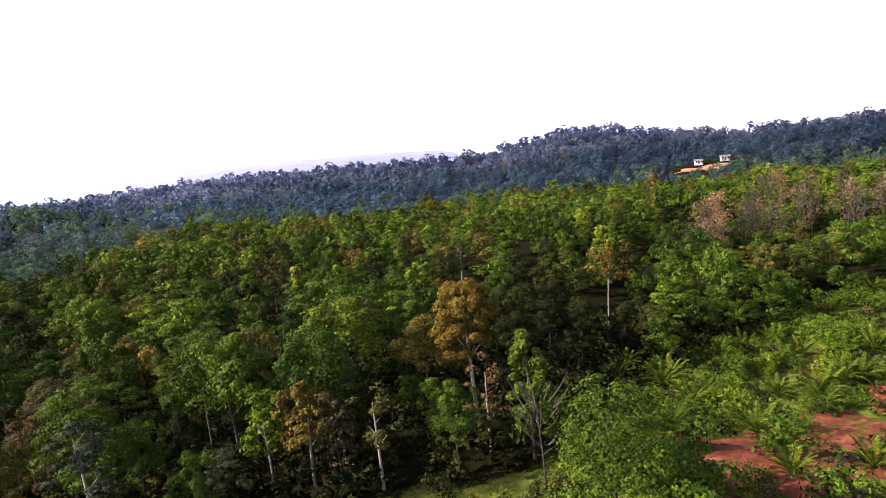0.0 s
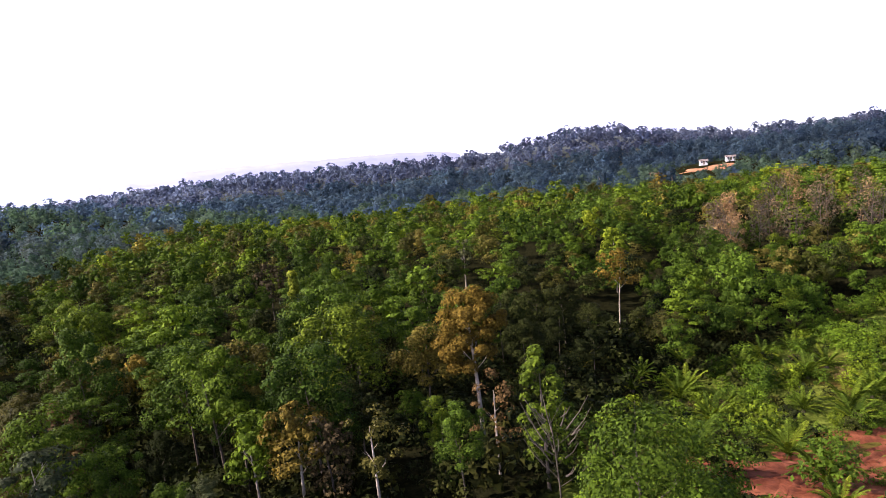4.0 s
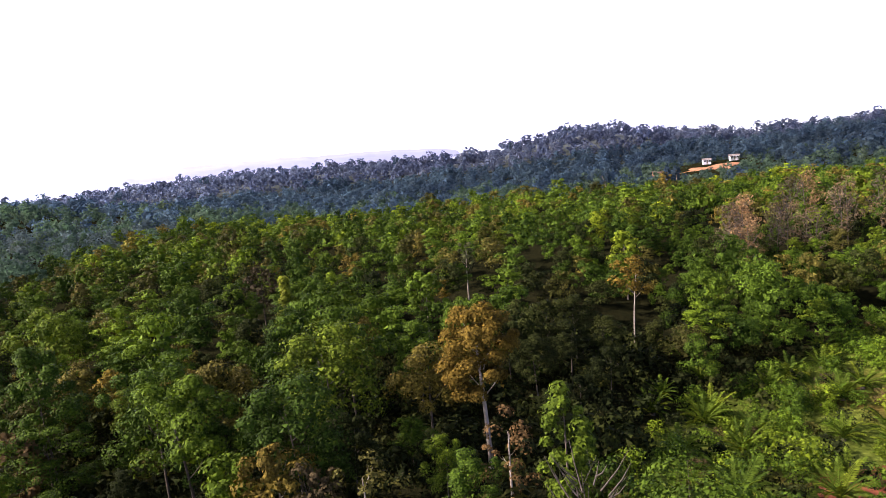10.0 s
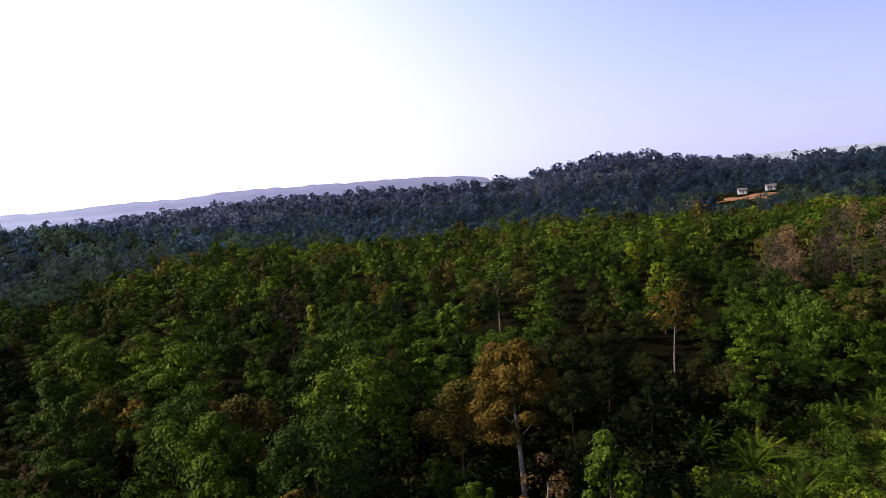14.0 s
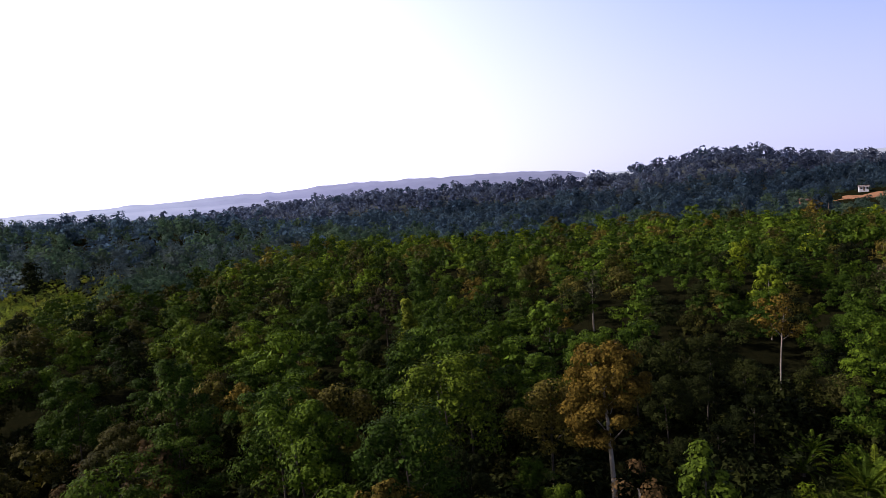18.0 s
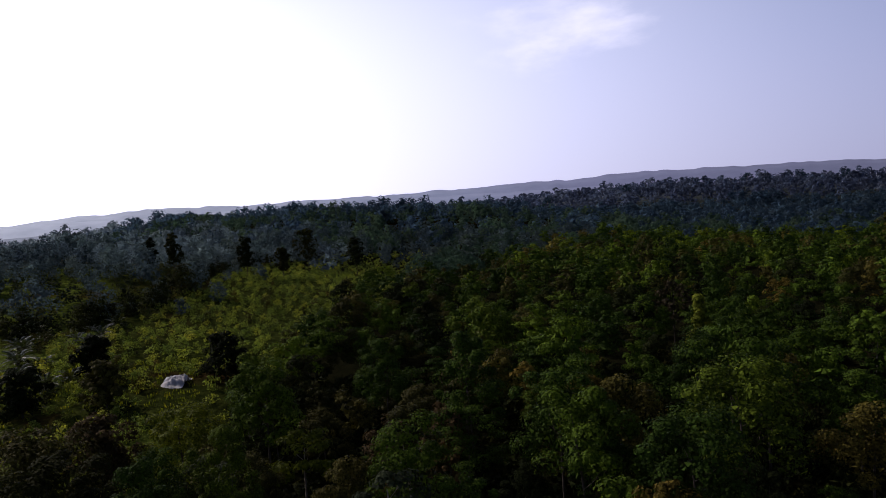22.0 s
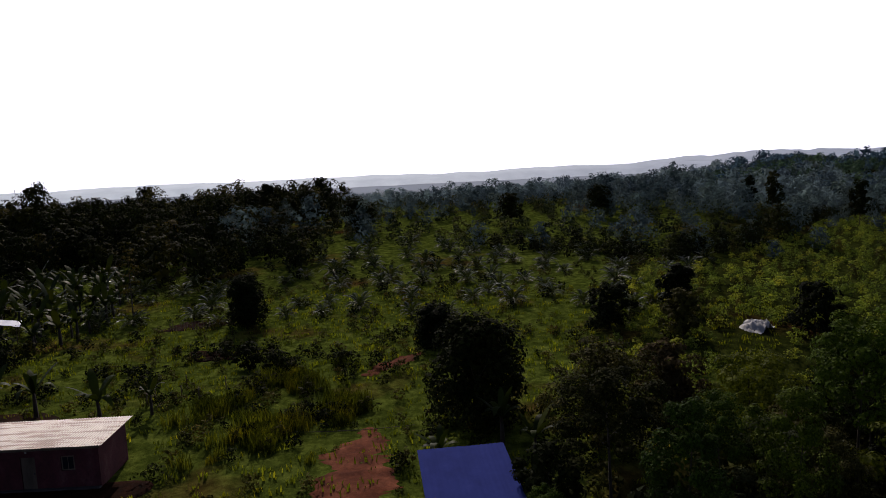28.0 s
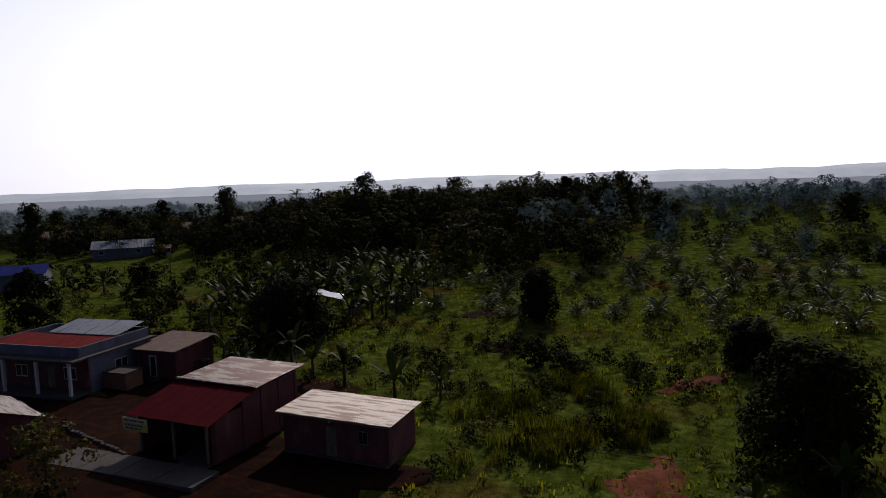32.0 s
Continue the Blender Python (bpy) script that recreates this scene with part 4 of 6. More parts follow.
# ---- open land: grass, shrubs, palms, bananas ----
def open_land(x, y):
    r, az = polar(x, y)
    houses = (np.hypot((x + 43.5) / 7.5, (y + 9) / 9.5) < 1) | (np.hypot((x + 47.5) / 9.5, (y + 22) / 17.5) < 1) | (np.hypot((x + 52) / 9, (y + 37) / 8) < 1)
    track = (np.hypot((x + 41) / 8.5, (y - 12.2) / (2.3 + 0.8 * np.sin(x * 1.7))) < 1) | (np.hypot(((x + 63.6) * 0.8 + (y - 14.8) * -0.6) / 2.6, ((x + 63.6) * 0.6 + (y - 14.8) * 0.8) / 0.7) < 1)
    yard = (np.hypot((x + 39) / 4.5, (y + 18) / 13) < 1) | (np.hypot((x + 36.4) / 3, (y + 9.5) / 6) < 1)
    return (1 - wooded(x, y)) * np.where(houses | yard, 0, np.where(track, 0.22, 1))


def grass_tuft(rng, n, tall, spread):
    bits = []
    for _ in range(n):
        a, b = rng.uniform(0, 6.28), rng.uniform(0, 6.28)
        base = np.array([math.cos(a), math.sin(a), 0]) * spread * rng.uniform(0, 1)
        d = np.array([math.cos(b), math.sin(b), 0]) * tall * rng.uniform(0.15, 0.6)
        h = tall * rng.uniform(0.6, 1.1)
        w = np.array([-math.sin(b), math.cos(b), 0]) * (0.03 if tall < 0.6 else 0.016) * (1 + tall)
        m, t = base + d * 0.4 + [0, 0, h * 0.65], base + d + [0, 0, h]
        bits.append((np.array([base - w, base + w, m + w * 0.8, m - w * 0.8]), np.array([[0, 1, 2, 3]])))
        bits.append((np.array([m - w * 0.8, m + w * 0.8, t + w * 0.1, t - w * 0.1]), np.array([[0, 1, 2, 3]])))
    return joined(bits)


TUFT = [grass_tuft(rng, 9, 0.32, 0.5) for _ in range(5)]
REED = [grass_tuft(rng, 60, 1.0, 0.75) for _ in range(5)]
woods("grass", 1.05, 26, 100, 52, 142, lambda x, y: open_land(x, y) * (0.35 + 0.5 * soft(0.5 + 0.9 * np.sin(x * 0.31 + 1.3 * np.sin(y * 0.23)) * np.sin(y * 0.37 + 0.9 * np.sin(x * 0.19)))), 61, GRASS, "rough grass on the clearing", 0.6, 1.5, TUFT)
woods("meadow_scrub", 1.9, 40, 78, 70, 118, lambda x, y: open_land(x, y) * 0.75 * soft(0.2 + 1.4 * np.sin(x * 0.41 + 0.8 * np.sin(y * 0.33)) * np.sin(y * 0.29 + 1.1 * np.sin(x * 0.23) + 2)), 65, LEAF_DARK, "low dark scrub in the clearing", 0.3, 0.85, SHRUB)
woods("tall_grass", 0.75, 36, 72, 66, 112, lambda x, y: soft((1.2 - np.hypot((x + 53) / 11, (y - 6) / 6.5)) / 0.5) * (np.hypot(x + 43.5, (y + 5) * 0.7) > 5) * soft(np.sin(x * 0.55 + 0.6 * np.sin(y * 0.4)) * np.sin(y * 0.6 + 1) * 0.9 + 0.2), 63, GRASS_TALL, "tall yellowish grass clumps", 0.5, 1.25, REED)
woods("herbs", 2.5, 30, 118, 55, 140, lambda x, y: open_land(x, y) * 0.5, 65, LEAF_OLIVE, "low weeds and herbs on the clearing", 0.25, 0.75, SHRUB)
woods("bushes", 3.4, 34, 118, 55, 140, lambda x, y: open_land(x, y) * 0.4, 67, LEAF_DARK, "dark bushes on the clearing", 0.3, 0.9, SHRUB)
VILLAGE = ((-128, -132, 13), (-118, -108, 12), (-146, -130, 11), (-152, -118, 10), (-172, -116, 10), (-184, -110, 10), (-122, -95, 8), (-88, -98, 9), (-52, -38, 11), (-72, -66, 12), (-86, -66, 11), (-66, -58, 8), (-118, -88, 12))


def open_village(x, y):
    """0 on the open ground before and between the village houses."""
    d, az = np.hypot(x + 8.6, y - 15.3), polar(x, y)[1]
    return np.where((d > 128) & (d < 218) & (az > 126) & (az < 141), 0, 1)


def between_houses(x, y):
    ok = np.ones(np.shape(x))
    for hx, hy, hr in VILLAGE:
        ok = ok * (np.hypot(x - hx, y - hy) > hr)
    return ok


woods("village_trees", 6.2, 66, 310, 111, 152, lambda x, y: between_houses(x, y) * 0.55 * (np.hypot(x + 69, y + 27) > 7) * open_village(x, y), 77, LEAF_DARK, "dark trees and palms round the village", 0.35, 0.7, HILLV)
woods("field_shrubs", 4.4, 60, 175, 104, 146, lambda x, y: between_houses(x, y) * open_land(x, y) * 0.6, 69, LEAF_DARK, "dark shrubs round the village", 0.7, 1.6, SHRUB)


def frond_mesh(rng, length, droop, leaflets, width, material, up=0.9):
    """One palm leaf: an arched rib with leaflets on both sides."""
    s = np.linspace(0, 1, 9)
    rib = np.stack([length * s * (1 - 0.12 * s), 0 * s, length * (up * s - droop * s * s)], 1)
    bits = [tube(rib, 0.045 * (1.1 - s), 4)]
    for k in np.linspace(0.18, 0.99, leaflets):
        p = np.array([np.interp(k, s, rib[:, c]) for c in range(3)])
        t = unit(np.array([np.interp(min(k + 0.05, 1), s, rib[:, c]) - np.interp(k - 0.05, s, rib[:, c]) for c in range(3)]))
        l = width * (0.35 + 0.65 * math.sin(math.pi * min(1, k * 0.9 + 0.08))) * rng.uniform(0.85, 1.15)
        for side in (-1, 1):
            d = unit(np.array([0, side, 0]) + t * 0.7 + np.array([0, 0, 0.25 * rng.uniform(-0.6, 1)]))
            e = p + d * l - np.array([0, 0, 0.22 * l])
            w = t * 0.045 * (0.7 + width * 0.6)
            bits.append((np.array([p - w * 0.5, p + w * 0.5, (p + e) / 2 + w + [0, 0, 0.05], e]), np.array([[0, 1, 2, 3]])))
    return quads("frond", *joined(bits), material)


def palm_proto(name, rng, stem, length, fronds, label, category="palm", group="", droop=0.75, leaflets=21, width=0.5, girth=0.22, material=None):
    ob = thing(name, label, category, group)
    material = material or LEAF_PALM
    part("trunk", quads("trunk", *tube([(0, 0, -0.5), (0, 0, stem * 0.5), (0.02 * stem, 0, stem)], [girth * 1.2, girth, girth * 0.85], 8), BARK, True), ob)
    kinds = [frond_mesh(rng, length, droop * f, leaflets, width, material, u) for f, u in ((0.9, 1.05), (1.1, 0.8), (1.1, 0.45))]
    for i in range(fronds):
        k = i / fronds
        f = part("frond", kinds[0 if k < 0.33 else 1 if k < 0.72 else 2], ob)
        f.matrix_basis = Matrix.LocRotScale((0, 0, stem), Euler((rng.uniform(-0.12, 0.12), -0.35 * (1 - k), i * 2.4)), Vector((1, 1, 1)) * float(rng.uniform(0.85, 1.1)))
    return ob


PALM = [palm_proto("oil_palm", rng, 0.25, 2.5, 20, "young oil palm with arching feathery fronds", group="young oil palms", material=m) for m in (LEAF_PALM_SHINY, LEAF_PALM_SHINY)]
PALM += [palm_proto("oil_palm", rng, 0.3, 2.4, 22, "young oil palm with arching feathery fronds", group="young oil palms", droop=0.55, leaflets=19, width=0.4, material=LEAF_PALM) for _ in range(2)]
px, py = scatter(5.8, 84, 130, 58, 106, lambda x, y: open_land(x, y) * 0.85 * (hill_cover(x, y) < 0.5), 71)
for x, y in zip(px, py):
    plant(PALM[rng.integers(0, 2)], float(x), float(y), float(rng.uniform(0.6, 1.0)))
print("PALMS", len(px))
for x, y, s in ((13.5, 68.7, 0.83), (16.5, 65.0, 1.03), (23.4, 70.2, 0.88), (26.8, 73.2, 0.96), (28.5, 67.5, 1.10), (30.5, 74.9, 0.87), (32.8, 79.2, 0.83), (18.9, 74.6, 0.79), (31.1, 69.1, 0.88), (15.6, 38.6, 0.89), (33.6, 55.4, 1.02), (21.9, 35.3, 0.93), (16.3, 57.6, 0.93),
                (27.9, 59.2, 1.07), (32.9, 62.2, 1.02), (35.3, 68.9, 0.91), (11.6, 64.2, 0.79), (36.9, 72.7, 0.84), (18.7, 61.6, 0.84), (27.2, 39.3, 0.84), (17.1, 31.2, 0.65), (17.8, 47.7, 0.99), (20.7, 52.0, 0.84), (14.2, 34.6, 0.66), (18.9, 35.9, 0.69), (26.9, 56.9, 0.93)):
    plant(PALM[rng.integers(2, 4)], x, y, s)
sx, sy = scatter(5.6, 40, 108, -40, 4, lambda x, y: on_slope(x, y) * off_soil(x, y, 1.1) * 0.5, 72)
for x, y in zip(sx, sy):
    plant(PALM[rng.integers(2, 4)], float(x), float(y), float(rng.uniform(0.65, 1.05)))
COCO = palm_proto("coconut_palm", rng, 9.0, 3.2, 18, "tall coconut palm on a slim trunk", droop=1.0, leaflets=16, width=0.5, girth=0.16)
plant(COCO, -176, -96, 1.0)
plant(COCO, -120, -108, 0.7)
plant(COCO, -98, -70, 0.45)


def banana_leaf(rng, length, droop):
    s = np.linspace(0, 1, 8)
    x, z = length * s * (1 - 0.25 * s * droop), length * (1.15 * s - droop * s * s)
    w = 0.25 * np.sin(math.pi * np.clip(s * 0.93 + 0.05, 0, 1)) ** 0.6
    V = np.concatenate([np.stack([x, -w, z - 0.1 * w], 1), np.stack([x, 0 * w, z], 1), np.stack([x, w, z - 0.1 * w], 1)])
    n = len(s)
    Q = [(r * n + i, r * n + i + 1, (r + 1) * n + i + 1, (r + 1) * n + i) for r in range(2) for i in range(n - 1)]
    return quads("leaf", V, np.array(Q), LEAF_BANANA, True)


def banana_proto(rng):
    ob = thing("banana_plant", "banana plant with broad shiny torn leaves", "banana plant", "banana grove")
    part("stem", quads("stem", *tube([(0, 0, -0.3), (0, 0, 0.9), (0.05, 0, 1.7)], [0.16, 0.13, 0.08], 7), BARK, True), ob)
    kinds = [banana_leaf(rng, 1.9, d) for d in (0.45, 0.8, 1.15)]
    for i in range(8):
        f = part("leaf", kinds[min(2, i // 3)], ob)
        f.matrix_basis = Matrix.LocRotScale((0, 0, 1.6), Euler((rng.uniform(-0.2, 0.2), rng.uniform(-0.5, 0.1), i * 2.4 + rng.uniform(-0.3, 0.3))), Vector((1, 1, 1)) * float(rng.uniform(0.8, 1.15)))
    return ob


BANANA = [banana_proto(rng) for _ in range(3)]


def grove(x, y):
    return soft((1.0 - np.hypot((x + 92) / 26, (y + 34) / 17)) / 0.25) * (np.hypot(x + 69, y + 27) > 5) * (np.hypot(x + 83, y + 30.5) > 3)


bx, by = scatter(2.9, 60, 140, 92, 128, lambda x, y: grove(x, y) * 0.75, 73)
for x, y in zip(bx, by):
    plant(BANANA[rng.integers(0, 3)], float(x), float(y), float(rng.uniform(0.9, 1.5)))
for x, y, s in ((-52.5, -6.0, 1.1), (-54.5, -3.2, 0.8), (-56.5, -12.5, 1.1), (-58, -16.5, 1.2), (-60, -20, 1.2), (-56, -22.5, 1.1), (-44.5, 21.3, 1.0), (-42, 22.8, 0.9), (-41.5, 17.3, 0.9), (-62, -24.5, 1.2), (-59, -26.8, 1.1), (-54, -18.4, 0.9),
                (-79, -60, 1.2), (-86, -72, 1.3), (-92, -88, 1.2)):
    plant(BANANA[rng.integers(0, 3)], x, y, s)
for ob in (*PALM, *BANANA, COCO):
    retire(ob)

# single trees of the clearing
lone(-49.6, 20.4, 6.8, 3.2, LEAF_DARK, BARK, "broadleaf_tree", "large dark dense tree beside the blue roof", blobs=130, per=70, size=0.16, low=0.03, flat=0.9, spread=0.27, girth=0.2, inner=500, inner_size=0.32, wild=0.4)
lone(-68.5, 18.6, 3.6, 2.0, LEAF_DARK, BARK, "broadleaf_tree", "dark rounded tree beside the track", blobs=80, per=64, size=0.14, low=0.03, flat=0.9, spread=0.3, inner=300, inner_size=0.32, wild=0.5)
lone(-82.2, -2.2, 5.5, 2.1, LEAF_DARK, BARK, "dense_tree", "dense dark egg shaped tree in the meadow", blobs=110, per=60, size=0.15, low=0.03, flat=0.9, spread=0.3, top=0.9, inner=600, inner_size=0.32, wild=0.1)
lone(-66.2, 1.2, 2.2, 1.5, LEAF_DARK, BARK, "bush", "dark round bush in the meadow", blobs=26, per=45, size=0.13, low=0.1, spread=0.31, category="bush")
lone(-63, 4.5, 1.9, 1.3, LEAF_DARK, BARK, "bush", "dark low bush in the meadow", blobs=22, per=40, size=0.13, low=0.1, spread=0.31, category="bush")
lone(-67.2, -25.4, 6.2, 4.2, LEAF_DARK, BARK, "broadleaf_tree", "dark rounded mango tree behind the houses", blobs=130, per=70, size=0.17, low=0.03, flat=0.9, spread=0.25, girth=0.22, inner=500, inner_size=0.32, wild=0.35)
lone(-91, -18.5, 9.0, 1.7, LEAF_OLIVE, BARK, "sparse_tree", "slim sparse tree with level branches", blobs=15, per=22, size=0.18, low=0.35, flat=0.25, spread=0.36, top=0.4, girth=0.08, inner=0)
lone(-33.5, -17.5, 4.6, 1.9, LEAF_OLIVE, BARK, "sparse_tree", "thin leafed young tree by the road", blobs=30, per=33, size=0.13, low=0.25, spread=0.24, girth=0.06)
lone(-41.6, 38.2, 4.8, 2.4, LEAF_OLIVE, BARK, "broadleaf_tree", "broad olive tree at the forest edge", blobs=60, per=120, size=0.11, low=0.08, spread=0.23)
lone(-45.0, 28.0, 6.0, 3.1, LEAF_OLIVE, BARK, "broadleaf_tree", "round olive tree behind the blue roof", blobs=80, per=140, size=0.1, low=0.06, spread=0.24, inner=260, inner_size=0.32)
lone(-34.8, 21.9, 4.0, 1.7, LEAF_DARK, BARK, "broadleaf_tree", "small dark tree leaning over the blue roof", blobs=45, per=72, size=0.13, low=0.08, spread=0.26)
lone(-49.2, 33.6, 5.0, 2.3, LEAF_BROWN, BARK, "broadleaf_tree", "brownish tree at the forest edge", blobs=60, per=110, size=0.11, low=0.06, spread=0.24, inner=260, inner_size=0.32)
lone(-67.5, 42.6, 4.6, 2.0, LEAF_OLIVE, BARK, "broadleaf_tree", "olive tree beside the white sheeted heap", blobs=44, per=90, size=0.14, low=0.12, spread=0.24, inner=260, inner_size=0.32)
lone(-78.7, 46.7, 4.6, 2.0, LEAF_DARK, BARK, "broadleaf_tree", "dark tree at the meadow's edge", blobs=34, per=50, size=0.20, low=0.12, spread=0.24, inner=260, inner_size=0.32)
lone(-46.9, 38.2, 5.6, 3.1, LEAF_YELLOW_SUNLIT, BARK, "broadleaf_tree", "rounded yellow green tree at the forest edge", blobs=75, per=140, size=0.1, low=0.06, spread=0.24)
lone(-38.3, 42.2, 6.0, 2.2, LEAF_YELLOW_SUNLIT, BARK_PALE, "sparse_tree", "tree with pale yellow green drooping leaf whorls", blobs=22, per=110, size=0.13, low=0.45, flat=0.3, spread=0.32, inner=0)
lone(-30.5, 49.0, 7.4, 1.7, LEAF_BROWN, BARK, "withered_tree", "withered brown tree in the forest", blobs=26, per=39, size=0.18, low=0.2)
lone(-84, -62, 5.5, 2.6, LEAF_DARK, BARK, "broadleaf_tree", "dark tree near the village", blobs=34, per=44, size=0.22, low=0.12, spread=0.24, inner=260, inner_size=0.32)
lone(-62, -56, 7.5, 3.2, LEAF_DARK, BARK, "broadleaf_tree", "dark tree near the village road", blobs=41, per=50, size=0.22, low=0.12, spread=0.24, inner=260, inner_size=0.32)
for x, y, h, r in ((-143.7, 115.1, 10, 2.2), (-137, 121, 8, 1.8), (-155.6, 102.5, 10.5, 2.0), (-160, 99, 9, 1.6), (-153.4, 143.6, 13, 3.4), (-139, 149, 11, 3.0), (-150, 40, 7, 2.6), (-158, 62, 7, 3.0), (-163, -6, 8, 3.2)):
    lone(x, y, h, r, LEAF_DARK, BARK, "tall_tree", "tall dark tree standing above the plantation", blobs=50, per=56, size=0.19, low=0.3, spread=0.27, inner=120, inner_size=0.5)
for x, y, h, r in ((-140, -92.4, 13.5, 3.8), (-158.6, -64.7, 13, 4.6), (-111, -120.3, 13, 2.9), (-152.3, -123.8, 10.4, 2.5), (-175.5, -16.9, 9.0, 2.2), (-212, -60, 10, 3.4), (-158, -172, 10, 3.2), (-210, -8, 10, 3.0), (-205, -100, 10, 3.6)):
    lone(x, y, h, r, LEAF_DARK, BARK, "tall_tree", "tall dark tree on the wooded skyline", blobs=64, per=64, size=0.2, low=0.1, spread=0.25, inner=300, inner_size=0.55, wild=0.6)


lone(-149.4, 7.1, 7.0, 3.4, LEAF_DARK, BARK, "dense_tree", "dense round dark tree beyond the palms", blobs=70, per=40, size=0.24, low=0.05, flat=0.9, spread=0.3, inner=200, inner_size=0.4, wild=0.15)
lone(-71.0, 36.5, 4.4, 2.1, LEAF_DARK, BARK, "broadleaf_tree", "dark round tree on the meadow's edge", blobs=50, per=80, size=0.14, low=0.06, spread=0.26, inner=200, inner_size=0.3)
lone(-68.5, 56.6, 5.4, 2.6, LEAF_DARK, BARK, "broadleaf_tree", "dark tree behind the white sheeted heap", blobs=54, per=80, size=0.15, low=0.06, spread=0.26, inner=200, inner_size=0.3)
# low crop rows in front of the forest
CASSAVA = thing("cassava_bush", "low blue green cassava bush", "crop plant", "cassava rows")
part("stem", quads("stem", *tube([(0, 0, -0.2), (0.03, 0, 0.5), (0, 0.02, 0.9)], [0.03, 0.025, 0.015], 5), BARK, True), CASSAVA)
part("leaves", quads("leaves", *crown(rng, 0.65, 1.25, 0.3, 14, 16, 0.12, 0.7, 0.4, inner=10, inner_size=0.2), LEAF_GREEN), CASSAVA)
for i in range(17):
    for j in range(6):
        x, y = -17.5 + i * 1.15 + rng.uniform(-0.2, 0.2), 33.4 - j * 1.2 - 0.16 * abs(i - 6) + rng.uniform(-0.2, 0.2)
        plant(CASSAVA, float(x), float(y), float(rng.uniform(0.75, 1.2)))
retire(CASSAVA)
woods("front_shrubs", 2.0, 24, 37, -8, 50, lambda x, y: 0.6 * (1 - wooded(x, y)) * soft((polar(x, y)[0] - 26) / 6), 76, LEAF_DARK, "dark shrubs before the forest", 0.5, 1.2, SHRUB_FINE)
woods("front_grass", 1.0, 5, 36, -30, 60, lambda x, y: 0.8 * (1 - on_slope(x, y)) * (1 - wooded(x, y)), 75, GRASS, "rough grass before the forest", 0.7, 1.5, TUFT)


# ---- soil, road and houses ----
def drape(name, cx, cy, rx, ry, turn, material, label, seed, lift=0.05, category="soil", lumps=0.07):
    """An uneven patch that lies on the ground."""
    g = np.random.default_rng(seed)
    n, m = 44, 12
    a = np.linspace(0, 2 * math.pi, n + 1)[:-1]
    k = 1 + sum(g.uniform(0.04, 0.16) * np.sin(f * a + g.uniform(0, 6.28)) for f in range(2, 9))
    t = np.linspace(0.03, 1, m)
    c, s = math.cos(radians(turn)), math.sin(radians(turn))
    u, v = np.outer(t, k * np.cos(a) * rx).ravel(), np.outer(t, k * np.sin(a) * ry).ravel()
    x, y = cx + u * c - v * s, cy + u * s + v * c
    V = on_land(x, y, -lift)
    V[:, 2] += lumps * g.normal(size=len(V)) * np.clip(min(rx, ry) / 2, 0.2, 1)
    V[-n:, 2] = on_land(x, y)[-n:, 2] - 0.15
    Q = [(i * n + j, i * n + (j + 1) % n, (i + 1) * n + (j + 1) % n, (i + 1) * n + j) for i in range(m - 1) for j in range(n)]
    return tagged(new(name, quads(name, V, np.array(Q)[:, ::-1], material, True)), label, category, kind="structure")


PALE_SOIL = rough_material("pale_soil", [(0.3, (0.16, 0.075, 0.04)), (0.7, (0.3, 0.16, 0.09))], 0.4, 0.95, 2.0, 0.6, spec=0.02)
drape("red_soil_bank", 20.5, 44.8, 15.0, 5.6, 45, RED_SOIL, "bare red soil bank on the slope", 1, lumps=0.16)
drape("red_soil_bank_low", 12.0, 42.5, 4.5, 2.4, 12, RED_SOIL, "bare red soil between shrubs", 2)
drape("red_soil_bank_near", 15.4, 37.2, 5.6, 4.6, 20, RED_SOIL, "trampled red soil below the shrubs", 5)
drape("red_soil_bank_high", 34.0, 58.0, 4.5, 2.4, 40, RED_SOIL, "bare red soil high on the slope", 3)
def track_on_land(name, line, widths, material, label, seed):
    """A worn track along a line, with an uneven edge."""
    g = np.random.default_rng(seed)
    n, m = 70, 7
    t = np.linspace(0, 1, n)
    k = np.linspace(0, 1, len(line))
    cx, cy = np.interp(t, k, [p[0] for p in line]), np.interp(t, k, [p[1] for p in line])
    cx, cy = (np.convolve(np.pad(c, 4, mode="edge"), np.ones(9) / 9, "valid") for c in (cx, cy))
    dx, dy = np.gradient(cx), np.gradient(cy)
    l = np.hypot(dx, dy)
    w = np.interp(t, np.linspace(0, 1, len(widths)), widths)
    left, right = (w * (1 + 0.25 * np.convolve(g.normal(size=n + 4), np.ones(5) / 2.2, "valid")) for _ in range(2))
    V = []
    for i in range(n):
        for u in np.linspace(-1, 1, m):
            s = (left[i] if u < 0 else right[i]) * u / 2
            x, y = cx[i] - dy[i] / l[i] * s, cy[i] + dx[i] / l[i] * s
            rut = 0.05 * math.cos(u * 5.2)
            V.append((x, y, float(land(x, y)) + (0.06 + rut * 0.4 + float(g.normal(0, 0.03)) if abs(u) < 0.99 else -0.06)))
    Q = np.array([(i * m + j, i * m + j + 1, (i + 1) * m + j + 1, (i + 1) * m + j) for i in range(n - 1) for j in range(m - 1)])
    me = quads(name, np.array(V), Q[:, ::-1], material, True)
    return tagged(new(name, me), label, "track", kind="structure")


track_on_land("dirt_track", ((-31, 12.0), (-36, 12.3), (-41, 12.6), (-46, 12.8), (-50, 13.0)), (6.5, 6.0, 5.4, 3.6, 0.8), RED_SOIL, "red dirt track with wheel ruts in the grass", 4)
